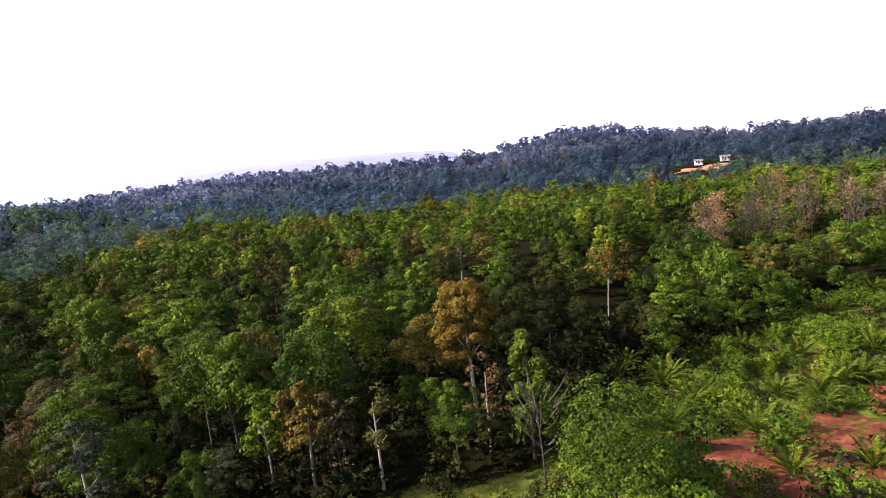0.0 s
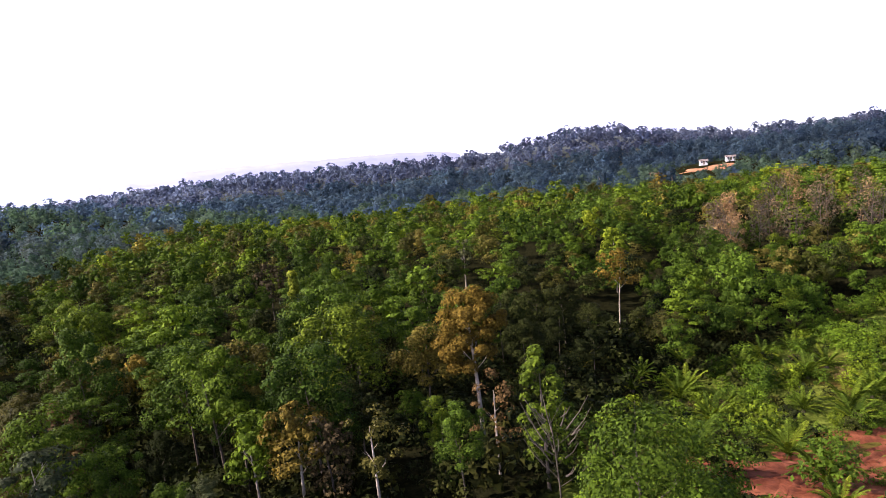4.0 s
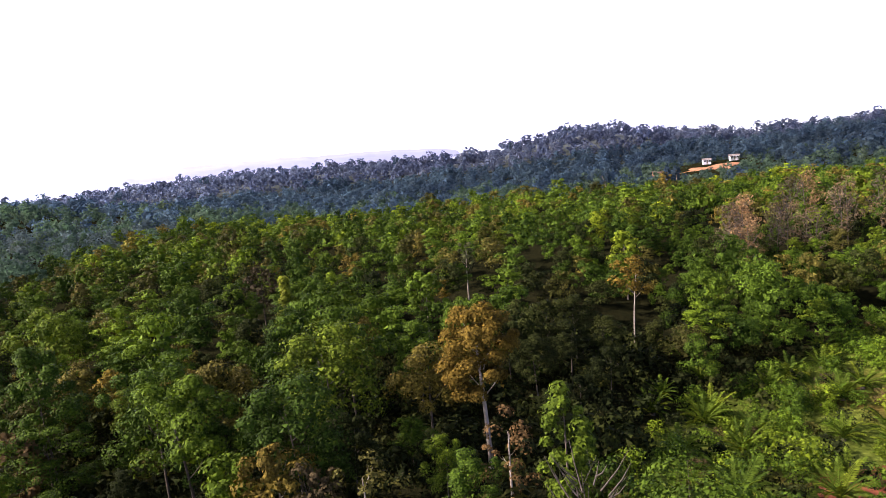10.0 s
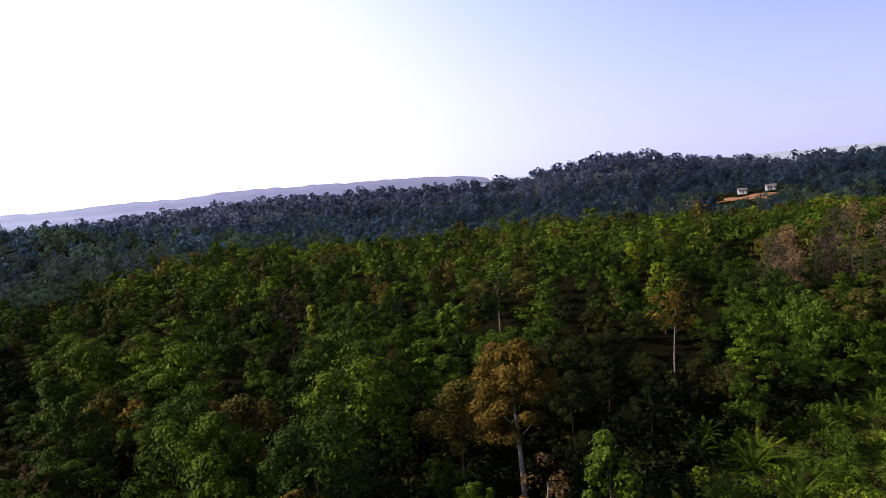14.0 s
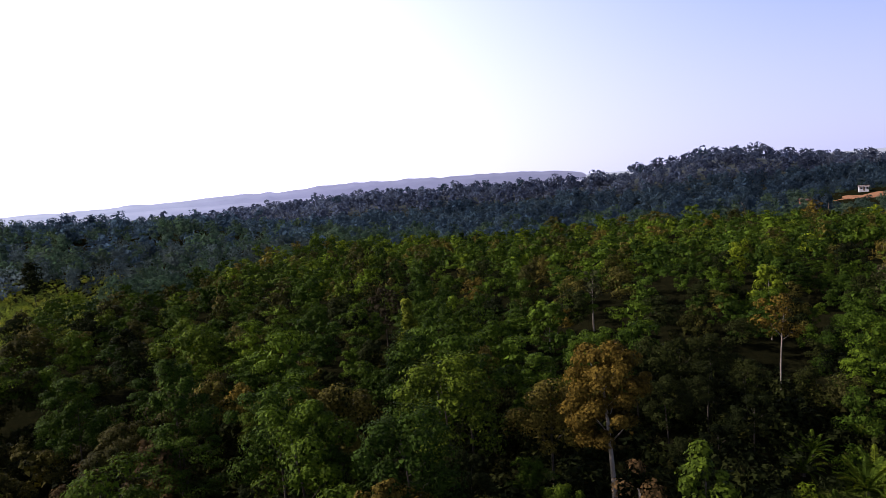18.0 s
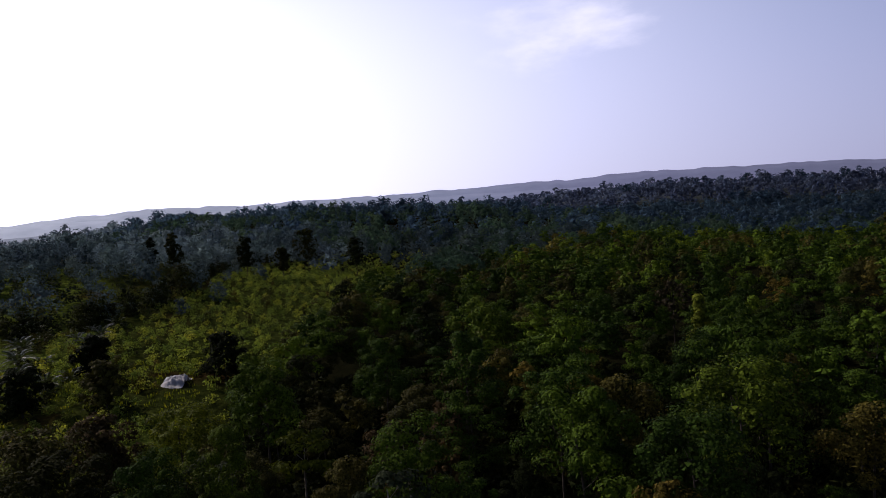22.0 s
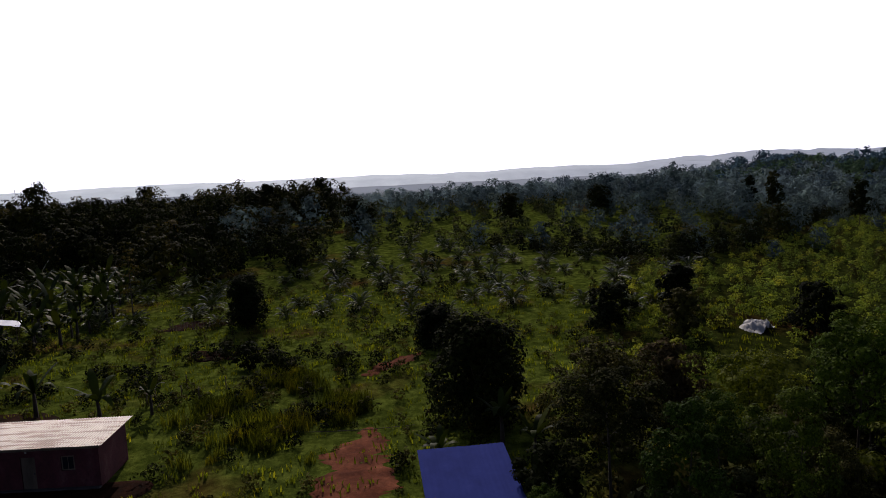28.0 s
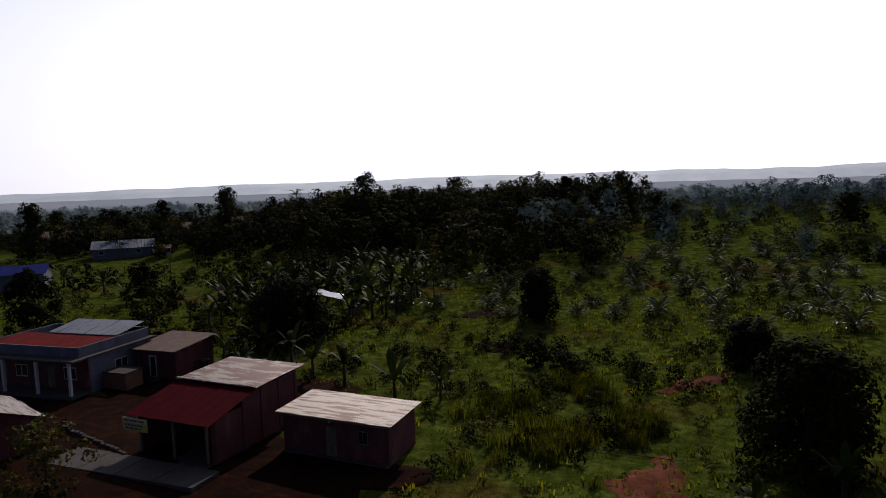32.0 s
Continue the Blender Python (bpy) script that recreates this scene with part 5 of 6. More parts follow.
track_on_land("dirt_path", ((-60.5, 12.0), (-62.5, 13.4), (-64.5, 15.8), (-66, 17.2)), (0.8, 2.0, 1.8, 0.4), RED_SOIL, "worn red path in the meadow", 14)
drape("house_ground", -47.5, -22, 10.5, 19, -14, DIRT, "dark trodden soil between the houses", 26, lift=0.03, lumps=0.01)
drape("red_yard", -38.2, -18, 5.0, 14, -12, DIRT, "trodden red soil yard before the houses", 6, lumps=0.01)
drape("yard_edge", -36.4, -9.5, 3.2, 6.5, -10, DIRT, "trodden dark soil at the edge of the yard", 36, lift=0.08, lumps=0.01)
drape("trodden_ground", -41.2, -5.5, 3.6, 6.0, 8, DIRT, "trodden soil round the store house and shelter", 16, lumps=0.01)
drape("dry_ground", -84.5, -8.6, 4.5, 2.2, 80, DIRT, "dry reddish patch in the meadow", 7)
drape("bare_ground", -71.5, -3.5, 3.0, 1.6, 60, DIRT, "bare reddish patch in the meadow", 8)
drape("far_bank", 124, 376, 15, 11, 0, PALE_SOIL, "bare earth bank below far houses", 9)

# stained plaster; lens flare red and backlit darkness are put into its colour
PLASTER = rough_material("plaster_stained", [(0.3, (0.06, 0.014, 0.016)), (0.55, (0.1, 0.023, 0.026)), (0.75, (0.14, 0.06, 0.055))], 0.9, 0.9, 12, 0.3, (1, 1, 0.5), fine=5)
PLASTER_BLUE = rough_material("plaster_bluish", [(0.3, (0.063, 0.068, 0.095)), (0.6, (0.104, 0.112, 0.144)), (0.8, (0.162, 0.171, 0.198))], 0.7, 0.9, 10, 0.3, (1, 1, 0.4), fine=4)
CONCRETE = rough_material("concrete", [(0.3, (0.036, 0.03, 0.03)), (0.7, (0.066, 0.056, 0.056))], 1.2, 0.9, 15, 0.3, fine=6)
ZINC = rough_material("zinc_rusty", [(0.38, (0.2, 0.185, 0.17)), (0.5, (0.25, 0.23, 0.21)), (0.54, (0.075, 0.033, 0.02)), (0.7, (0.04, 0.018, 0.012))], 1.5, 0.5, 8, 0.15, (2.4, 0.25, 1), 0.3)
ZINC_RUST = rough_material("zinc_very_rusty", [(0.36, (0.2, 0.185, 0.175)), (0.45, (0.24, 0.22, 0.2)), (0.49, (0.09, 0.03, 0.02)), (0.7, (0.05, 0.018, 0.013))], 0.8, 0.55, 8, 0.15, (1.8, 0.4, 1), 0.2)
ZINC_PALE = rough_material("zinc_pale_blue", [(0.34, (0.13, 0.15, 0.2)), (0.52, (0.19, 0.22, 0.28)), (0.6, (0.07, 0.08, 0.12)), (0.75, (0.05, 0.06, 0.1))], 1.2, 0.5, 8, 0.15, (0.25, 2.2, 1), 0.3)
ZINC_RED = rough_material("zinc_red", [(0.3, (0.045, 0.004, 0.006)), (0.6, (0.08, 0.006, 0.01)), (0.8, (0.11, 0.02, 0.018))], 1.3, 0.85, 8, 0.15, (0.3, 2, 1), 0.0, spec=0.02)
ZINC_BLUE = rough_material("zinc_blue", [(0.3, (0.02, 0.03, 0.15)), (0.6, (0.028, 0.042, 0.2)), (0.8, (0.05, 0.065, 0.23))], 0.8, 0.85, 8, 0.1, None, 0.0, spec=0.02)
RED_SHEET = rough_material("red_sheet", [(0.3, (0.08, 0.005, 0.005)), (0.55, (0.15, 0.01, 0.009)), (0.75, (0.2, 0.025, 0.02))], 1.4, 0.8, 6, 0.2, (0.4, 1.6, 1), fine=3, spec=0.05)
WOOD = rough_material("grey_wood", [(0.3, (0.072, 0.048, 0.030)), (0.7, (0.156, 0.114, 0.078))], 2.0, 0.85, 20, 0.3, (1, 1, 0.2))
WHITE_PAINT = rough_material("white_paint", [(0.3, (0.372, 0.372, 0.384)), (0.7, (0.468, 0.468, 0.468))], 1.0, 0.6, 8, 0.1)
TILE = rough_material("roof_tile_brown", [(0.3, (0.067, 0.038, 0.029)), (0.7, (0.126, 0.076, 0.059))], 1.5, 0.8, 8, 0.3)
DARK = rough_material("dark_opening", [(0.3, (0.009, 0.008, 0.007)), (0.7, (0.018, 0.016, 0.014))], 1.0, 0.6, 5, 0.1)
YELLOW = rough_material("sign_yellow", [(0.3, (0.372, 0.282, 0.030)), (0.7, (0.420, 0.330, 0.048))], 1.0, 0.5, 5, 0.05)
SIGN_BLUE = rough_material("sign_blue", [(0.3, (0.024, 0.036, 0.180)), (0.7, (0.036, 0.048, 0.228))], 1.0, 0.5, 5, 0.05)
BRICK = rough_material("brick_red", [(0.3, (0.156, 0.060, 0.036)), (0.7, (0.228, 0.102, 0.066))], 3.0, 0.9, 14, 0.4)
RUBBER = rough_material("dark_plastic", [(0.3, (0.012, 0.012, 0.013)), (0.7, (0.024, 0.024, 0.025))], 2.0, 0.5, 10, 0.1)
GLASS_DARK = rough_material("window_glass", [(0.3, (0.012, 0.015, 0.018)), (0.7, (0.018, 0.021, 0.024))], 1.0, 0.12, 5, 0.02)


def box(name, parent, x0, x1, y0, y1, z0, z1, material, bevel=0.015, label=""):
    bm = bmesh.new()
    bmesh.ops.create_cube(bm, size=1)
    bmesh.ops.scale(bm, vec=(x1 - x0, y1 - y0, z1 - z0), verts=bm.verts)
    bmesh.ops.translate(bm, vec=((x0 + x1) / 2, (y0 + y1) / 2, (z0 + z1) / 2), verts=bm.verts)
    if bevel:
        bmesh.ops.bevel(bm, geom=bm.edges[:], offset=bevel, segments=1, affect="EDGES")
    me = bpy.data.meshes.new(name)
    bm.to_mesh(me)
    bm.free()
    me.materials.append(material)
    return part(name, me, parent, label)


def wall_x(parent, x, thick, y0, y1, z0, z1, holes, material, name="wall"):
    """A wall across x with openings (y0, y1, z0, z1) cut through, made of the pieces round them as one mesh."""
    ys = sorted({y0, y1, *(v for h in holes for v in h[:2])})
    zs = sorted({z0, z1, *(v for h in holes for v in h[2:])})
    solid = {(i, j) for i in range(len(ys) - 1) for j in range(len(zs) - 1)
             if not any(a <= ys[i] < b and c <= zs[j] < d for a, b, c, d in holes)}
    bm = bmesh.new()
    grid = [[[bm.verts.new((x + s * thick, y, z)) for z in zs] for y in ys] for s in (0, 1)]
    for i, j in solid:
        corner = ((i, j), (i + 1, j), (i + 1, j + 1), (i, j + 1))
        bm.faces.new([grid[1][p][q] for p, q in corner])
        bm.faces.new([grid[0][p][q] for p, q in reversed(corner)])
        for (p, q), (u, v), side in zip(corner, corner[1:] + corner[:1], ((i, j - 1), (i + 1, j), (i, j + 1), (i - 1, j))):
            if side not in solid:
                bm.faces.new([grid[0][p][q], grid[0][u][v], grid[1][u][v], grid[1][p][q]])
    bmesh.ops.delete(bm, geom=[v for v in bm.verts if not v.link_faces], context="VERTS")
    bmesh.ops.recalc_face_normals(bm, faces=bm.faces[:])
    me = bpy.data.meshes.new(name)
    bm.to_mesh(me)
    bm.free()
    me.materials.append(material)
    return part(name, me, parent)


def sheets(parent, x0, z0, x1, z1, y0, y1, count, material, name="roof_sheet", wave=0.019, pitch=0.16, cross=None):
    """Corrugated roof sheets side by side along y, falling from (x1, z1) to (x0, z0); each one a part."""
    g = np.random.default_rng(int(abs(x0 * 10 + y0 * 7)))
    w = (y1 - y0) / count
    n = max(8, int(w / pitch) * 6)
    s = np.linspace(0, w + 0.05, n + 1)
    for i in range(count):
        e0, e1 = g.uniform(-0.04, 0.04), g.uniform(-0.03, 0.03)
        rows = []
        for t in (0, 0.5, 1.0):
            x, z = x0 + (x1 - x0) * t + (e0 if t == 0 else e1 if t == 1 else 0), z0 + (z1 - z0) * t
            rows.append(np.stack([x + 0 * s, y0 + i * w + s, z + wave * np.sin(2 * math.pi * s / pitch) + 0.006 * (i % 2) + g.normal(0, 0.006)], 1))
        V = np.concatenate(rows + [r - [0, 0, 0.012] for r in rows])
        k = n + 1
        Q = []
        for b, flip in ((0, 1), (3, -1)):
            for r in range(2):
                for j in range(n):
                    q = ((b + r) * k + j, (b + r + 1) * k + j, (b + r + 1) * k + j + 1, (b + r) * k + j + 1)
                    Q.append(q[::flip])
        part(name, quads(name, V, np.array(Q), material, True), parent)


def bars(parent, x, y0, y1, z0, z1, rows, material, seed):
    """Lines of a sign that cannot be read, as plain bars on the face x."""
    g = np.random.default_rng(seed)
    h = (z1 - z0) / rows
    for r in range(rows):
        y = y0
        while y < y1 - 0.1:
            w = min(g.uniform(0.12, 0.4), y1 - y)
            box("bar", parent, x, x + 0.012, y, y + w, z0 + r * h + h * 0.2, z0 + r * h + h * 0.75, material, 0)
            y += w + 0.07


# small store house with a flat rusty roof (house by the meadow)
def store_house():
    h = thing("store_house", "small plaster house with lens flare red in its wall colour and a rusty corrugated roof", "house")
    D, W, H = 3.4, 7.6, 2.45
    wall_x(h, -0.14, 0.14, 0, W, -0.3, H, [(3.1, 3.95, 0.0, 2.0), (5.4, 6.2, 1.1, 2.0)], PLASTER, "front_wall")
    wall_x(h, -D, 0.14, 0, W, -0.3, H + 0.2, [], PLASTER, "rear_wall")
    box("side_wall", h, -D + 0.14, -0.14, 0, 0.14, -0.3, H + 0.1, PLASTER)
    box("side_wall", h, -D + 0.14, -0.14, W - 0.14, W, -0.3, H + 0.1, PLASTER)
    d = box("door", h, -0.1, -0.06, 3.12, 3.93, 0.0, 1.98, WOOD, 0.01, "weathered dark wooden door")
    box("door_handle", d, -0.06, -0.02, 3.8, 3.86, 0.95, 1.05, CONCRETE, 0.005)
    wdw = box("window_frame", h, -0.1, -0.05, 5.42, 6.18, 1.12, 1.98, WOOD, 0.01)
    box("pane", wdw, -0.05, -0.04, 5.5, 5.78, 1.2, 1.9, GLASS_DARK, 0)
    box("pane", wdw, -0.05, -0.04, 5.82, 6.1, 1.2, 1.9, GLASS_DARK, 0)
    box("lamp_bulb", h, 0.0, 0.1, 3.45, 3.55, 2.25, 2.36, WHITE_PAINT, 0.03, "white bulb above the door")
    for k in range(4):
        box("rafter", h, -D - 0.2, 0.3, 0.1 + k * (W - 0.3) / 3, 0.2 + k * (W - 0.3) / 3, H + 0.1, H + 0.2, WOOD, 0.01)
    sheets(h, 0.4, H + 0.22, -D - 0.3, H + 0.42, -0.3, W + 0.35, 10, ZINC)
    box("fascia", h, 0.36, 0.4, -0.28, W + 0.3, H + 0.05, H + 0.19, WOOD, 0.01)
    box("plinth", h, -0.02, 0.25, 0.0, W, -0.3, 0.12, CONCRETE)
    h.matrix_world = pose(-43.9, -9.7, float(land(-43.5, -5)), 0, 0, -3)
    return h


store_house()


# shop house with a red front slope and a rusty rear roof
def shop_house():
    h = thing("shop_house", "plaster shop house with a dark red front roof and open front", "house")
    W, H = 6.0, 3.0
    wall_x(h, -3.4, 0.14, 0, W, -0.3, H + 0.5, [(0.7, 2.6, 0.0, 2.3), (3.3, 5.2, 0.0, 2.3)], PLASTER, "front_wall")
    box("rear_wall", h, -9.0, -8.86, 0, W, -0.3, H + 0.6, PLASTER)
    for y in (0.0, W - 0.14):
        box("side_wall", h, -8.86, -3.4, y, y + 0.14, -0.3, H + 0.55, PLASTER)
        box("side_wall", h, -3.26, -0.6, y, y + 0.14, -0.3, H - 0.2, PLASTER)
        for x in (-8.9, -7.1, -5.3, -3.5, -1.0):
            box("pilaster", h, x, x + 0.25, y - 0.05, y + 0.19, -0.3, H - 0.15 if x > -3 else H + 0.5, PLASTER, 0.02)
    for y0, y1 in ((0.72, 2.58), (3.32, 5.18)):
        door = box("shutter_door", h, -3.36, -3.3, y0, y1, 0.0, 2.28, DARK, 0.01, "dark roller shutter")
        for k in range(9):
            box("slat", door, -3.3, -3.28, y0 + 0.03, y1 - 0.03, 0.08 + k * 0.24, 0.26 + k * 0.24, DARK, 0.004)
    for y in (0.2, W / 2, W - 0.3):
        box("post", h, -0.45, -0.3, y, y + 0.13, -0.3, 2.6, WOOD, 0.01)
    box("beam", h, -0.48, -0.28, -0.1, W + 0.1, 2.6, 2.75, WOOD, 0.01)
    sheets(h, 0.15, 2.72, -4.2, H + 0.72, -0.35, W + 0.4, 8, ZINC_RED)
    sheets(h, -4.1, H + 0.8, -9.4, H + 0.98, -0.35, W + 0.4, 8, ZINC_RUST)
    box("ridge_cap", h, -4.3, -4.02, -0.36, W + 0.42, H + 0.86, H + 0.9, ZINC, 0.01)
    board = box("sign_board", h, 0.2, 0.25, -0.55, 1.6, 1.75, 2.6, YELLOW, 0.01, "yellow and white sign board with unreadable lines")
    box("sign_band", board, 0.25, 0.262, -0.5, 1.55, 2.3, 2.55, WHITE_PAINT, 0)
    bars(board, 0.262, -0.4, 1.45, 2.33, 2.52, 1, RUBBER, 4)
    bars(board, 0.25, -0.3, 1.2, 1.82, 2.24, 2, SIGN_BLUE, 5)
    box("porch_floor", h, -3.26, 0.3, 0.05, W - 0.05, -0.3, 0.1, CONCRETE, 0.02)
    box("lightning_rod", h, -9.2, -9.15, W - 0.1, W - 0.05, H + 0.9, H + 1.9, WOOD, 0.005)
    h.matrix_world = pose(-40.2, -18.4, float(land(-43, -14)), 0, 0, -3)
    return h


shop_house()
apron = thing("concrete_apron", "pale concrete apron before the shop", "pavement", kind="structure")
for k in range(4):
    box("slab", apron, -39.8 + 0.1 * k, -37.2, -22.7 + k * 2.9, -19.85 + k * 2.9, float(land(-37, -16)) - 0.25, float(land(-37, -16)) + 0.16 + 0.004 * k, CONCRETE, 0.02)


# pale house with a parapet, red sheeted flat roof and a veranda
def parapet_house():
    h = thing("parapet_house", "bluish white house with a parapet and red sheeted flat roof", "house")
    D, W, H = 9.0, 11.0, 2.9
    # front wall in the darker plaster: the veranda's shade is put into its colour
    wall_x(h, -1.9, 0.16, 0, W, -0.3, H, [(1.2, 2.1, 0, 2.05), (3.0, 4.4, 0.9, 2.0), (6.5, 7.4, 0, 2.05), (8.3, 9.7, 0.9, 2.0)], PLASTER, "front_wall")
    box("rear_wall", h, -D, -D + 0.16, 0, W, -0.3, H, PLASTER_BLUE)
    box("side_wall", h, -D + 0.16, -1.9, 0, 0.16, -0.3, H, PLASTER_BLUE)
    box("side_wall", h, -D + 0.16, -1.9, W - 0.16, W, -0.3, H, PLASTER_BLUE, 0.015)
    box("roof_slab", h, -D - 0.3, 0.15, -0.3, W + 0.4, H, H + 0.16, CONCRETE, 0.02)
    for x0, x1, y0, y1 in ((-D, -1.0, 0.1, 0.25), (-D, -1.0, W - 0.25, W - 0.1), (-1.15, -1.0, 0.25, W - 0.25), (-D, -D + 0.15, 0.25, W - 0.25)):
        box("parapet", h, x0, x1, y0, y1, H + 0.16, H + 1.0, PLASTER_BLUE, 0.02)
    sheets(h, -1.2, H + 0.82, -5.4, H + 0.95, 0.3, W - 0.3, 10, RED_SHEET, "red_roof_sheet")
    sheets(h, -5.3, H + 1.05, -D + 0.2, H + 1.6, 3.0, W - 0.3, 7, ZINC_PALE, "pale_roof_sheet")
    sheets(h, -5.6, H + 0.98, -7.2, H + 1.02, W - 2.6, W - 0.4, 2, ZINC, "patch_sheet")
    for y in (0.1, 3.6, 7.2, W - 0.35):
        box("post", h, -0.2, 0.03, y, y + 0.23, -0.3, H, WHITE_PAINT, 0.02)
    for y0 in (1.22, 6.52):
        d = box("door", h, -1.84, -1.78, y0, y0 + 0.86, 0, 2.03, WOOD, 0.01)
        box("door_handle", d, -1.78, -1.74, y0 + 0.7, y0 + 0.76, 0.95, 1.08, CONCRETE, 0.005)
    for y0 in (3.02, 8.32):
        w = box("window_frame", h, -1.84, -1.78, y0, y0 + 1.36, 0.92, 1.98, WHITE_PAINT, 0.01)
        for k in range(2):
            box("pane", w, -1.78, -1.77, y0 + 0.08 + k * 0.63, y0 + 0.63 + k * 0.63, 1.0, 1.9, GLASS_DARK, 0)
    w = box("window_frame", h, -6.0, -4.6, W, W + 0.05, 1.0, 2.0, WHITE_PAINT, 0.01)
    for k in range(2):
        box("pane", w, -5.94 + k * 0.67, -5.34 + k * 0.67, W + 0.05, W + 0.06, 1.06, 1.94, GLASS_DARK, 0)
    box("veranda_floor", h, -1.74, 0.2, 0.0, W, -0.3, 0.14, CONCRETE, 0.02)
    h.matrix_world = pose(-46.5, -43.2, float(land(-50, -38)), 0, 0, 4)
    return h


parapet_house()


def annex():
    h = thing("annex_house", "low annex with a brown patched roof and a white door", "house")
    D, W, H = 5.0, 4.6, 2.5
    wall_x(h, -0.14, 0.14, 0, W, -0.3, H, [(1.6, 2.5, 0, 2.05)], PLASTER, "front_wall")
    box("rear_wall", h, -D, -D + 0.14, 0, W, -0.3, H + 0.3, PLASTER)
    box("side_wall", h, -D + 0.14, -0.14, 0, 0.14, -0.3, H + 0.1, PLASTER)
    box("side_wall", h, -D + 0.14, -0.14, W - 0.14, W, -0.3, H + 0.1, PLASTER)
    d = box("door", h, -0.1, -0.04, 1.62, 2.48, 0, 2.03, WHITE_PAINT, 0.01, "white framed door with a dark panel")
    box("panel", d, -0.04, -0.03, 1.78, 2.32, 0.15, 1.9, GLASS_DARK, 0)
    sheets(h, 0.5, H + 0.15, -D - 0.3, H + 0.5, -0.3, W + 0.3, 6, TILE)
    box("step", h, 0.0, 0.9, 1.2, 2.9, -0.3, 0.12, CONCRETE, 0.02)
    h.matrix_world = pose(-54.0, -32.6, float(land(-55, -31)), 0, 0, 2)


annex()
def brick_tank(x, y):
    """A square tank of unplastered bricks with a concrete rim."""
    h = thing("brick_tank", "square unplastered red brick tank between the houses", "tank")
    W, D = 2.6, 2.08
    for r in range(11):
        z, shift = -0.1 + r * 0.13, 0.13 if r % 2 else 0.0
        for k in range(10):
            box("brick", h, -0.11, 0.0, k * 0.26 - shift * 0.5, k * 0.26 + 0.245 - shift * 0.5, z, z + 0.115, BRICK, 0.006)
        for k in range(7):
            box("brick", h, -0.38 - k * 0.26 + shift * 0.5, -0.135 - k * 0.26 + shift * 0.5, W - 0.12, W - 0.01, z, z + 0.115, BRICK, 0.006)
    box("core", h, -D, -0.115, 0.02, W - 0.125, -0.1, 1.3, CONCRETE, 0.01)
    box("rim", h, -D - 0.04, 0.03, -0.05, W + 0.02, 1.335, 1.42, CONCRETE, 0.015)
    h.matrix_world = pose(x, y, float(land(x, y)), 0, 0, 3)


brick_tank(-50.4, -32.6)


def stone_kerb():
    """A row of rough stones along the drain before the yard."""
    h = thing("stone_kerb", "row of rough pale kerb stones beside the yard", "kerb")
    g = np.random.default_rng(12)
    z = float(land(-41, -23))
    for k in range(17):
        t = k / 16
        x, y = -42.2 + 2.4 * t + g.normal(0, 0.05), -27.0 + 8.2 * t
        s = box("stone", h, -0.12 - 0.05 * g.uniform(), 0.12 + 0.04 * g.uniform(), -0.21, 0.2, -0.15, 0.2 + 0.08 * g.uniform(), CONCRETE, 0.05)
        s.matrix_basis = pose(float(x), float(y), z, 0, 0, float(g.uniform(-18, 4)))


stone_kerb()


def ladder(x, y):
    h = thing("wooden_ladder", "short wooden ladder leaning on the annex wall", "ladder")
    for k in (0.0, 0.42):
        box("rail", h, -0.03, 0.03, k, k + 0.05, 0.0, 2.2, WOOD, 0.006)
    for k in range(6):
        box("rung", h, -0.02, 0.02, 0.05, 0.42, 0.25 + k * 0.33, 0.29 + k * 0.33, WOOD, 0.005)
    h.matrix_world = pose(x, y, float(land(x, y)), 0, -9, 2)


ladder(-53.5, -32.3)


# blue roofed shed by the track
def blue_shed():
    h = thing("blue_roofed_shed", "shed with a smooth blue painted metal roof", "shed")
    D, W, H = 4.0, 3.7, 2.1
    box("front_wall", h, -0.12, 0, 0, W, -0.3, H, PLASTER)
    box("rear_wall", h, -D, -D + 0.12, 0, W, -0.3, H + 0.5, PLASTER)
    box("side_wall", h, -D + 0.12, -0.12, 0, 0.12, -0.3, H + 0.2, PLASTER)
    box("side_wall", h, -D + 0.12, -0.12, W - 0.12, W, -0.3, H + 0.2, PLASTER)
    sheets(h, 0.5, H + 0.12, -D - 0.4, H + 0.7, -0.35, W + 0.35, 6, ZINC_BLUE, pitch=0.28, wave=0.01)
    box("fascia", h, 0.42, 0.46, -0.3, W + 0.3, H - 0.05, H + 0.09, WHITE_PAINT, 0.01)
    h.matrix_world = pose(-33.8, 16.6, float(land(-35, 19)), 0, 0, 3)


blue_shed()


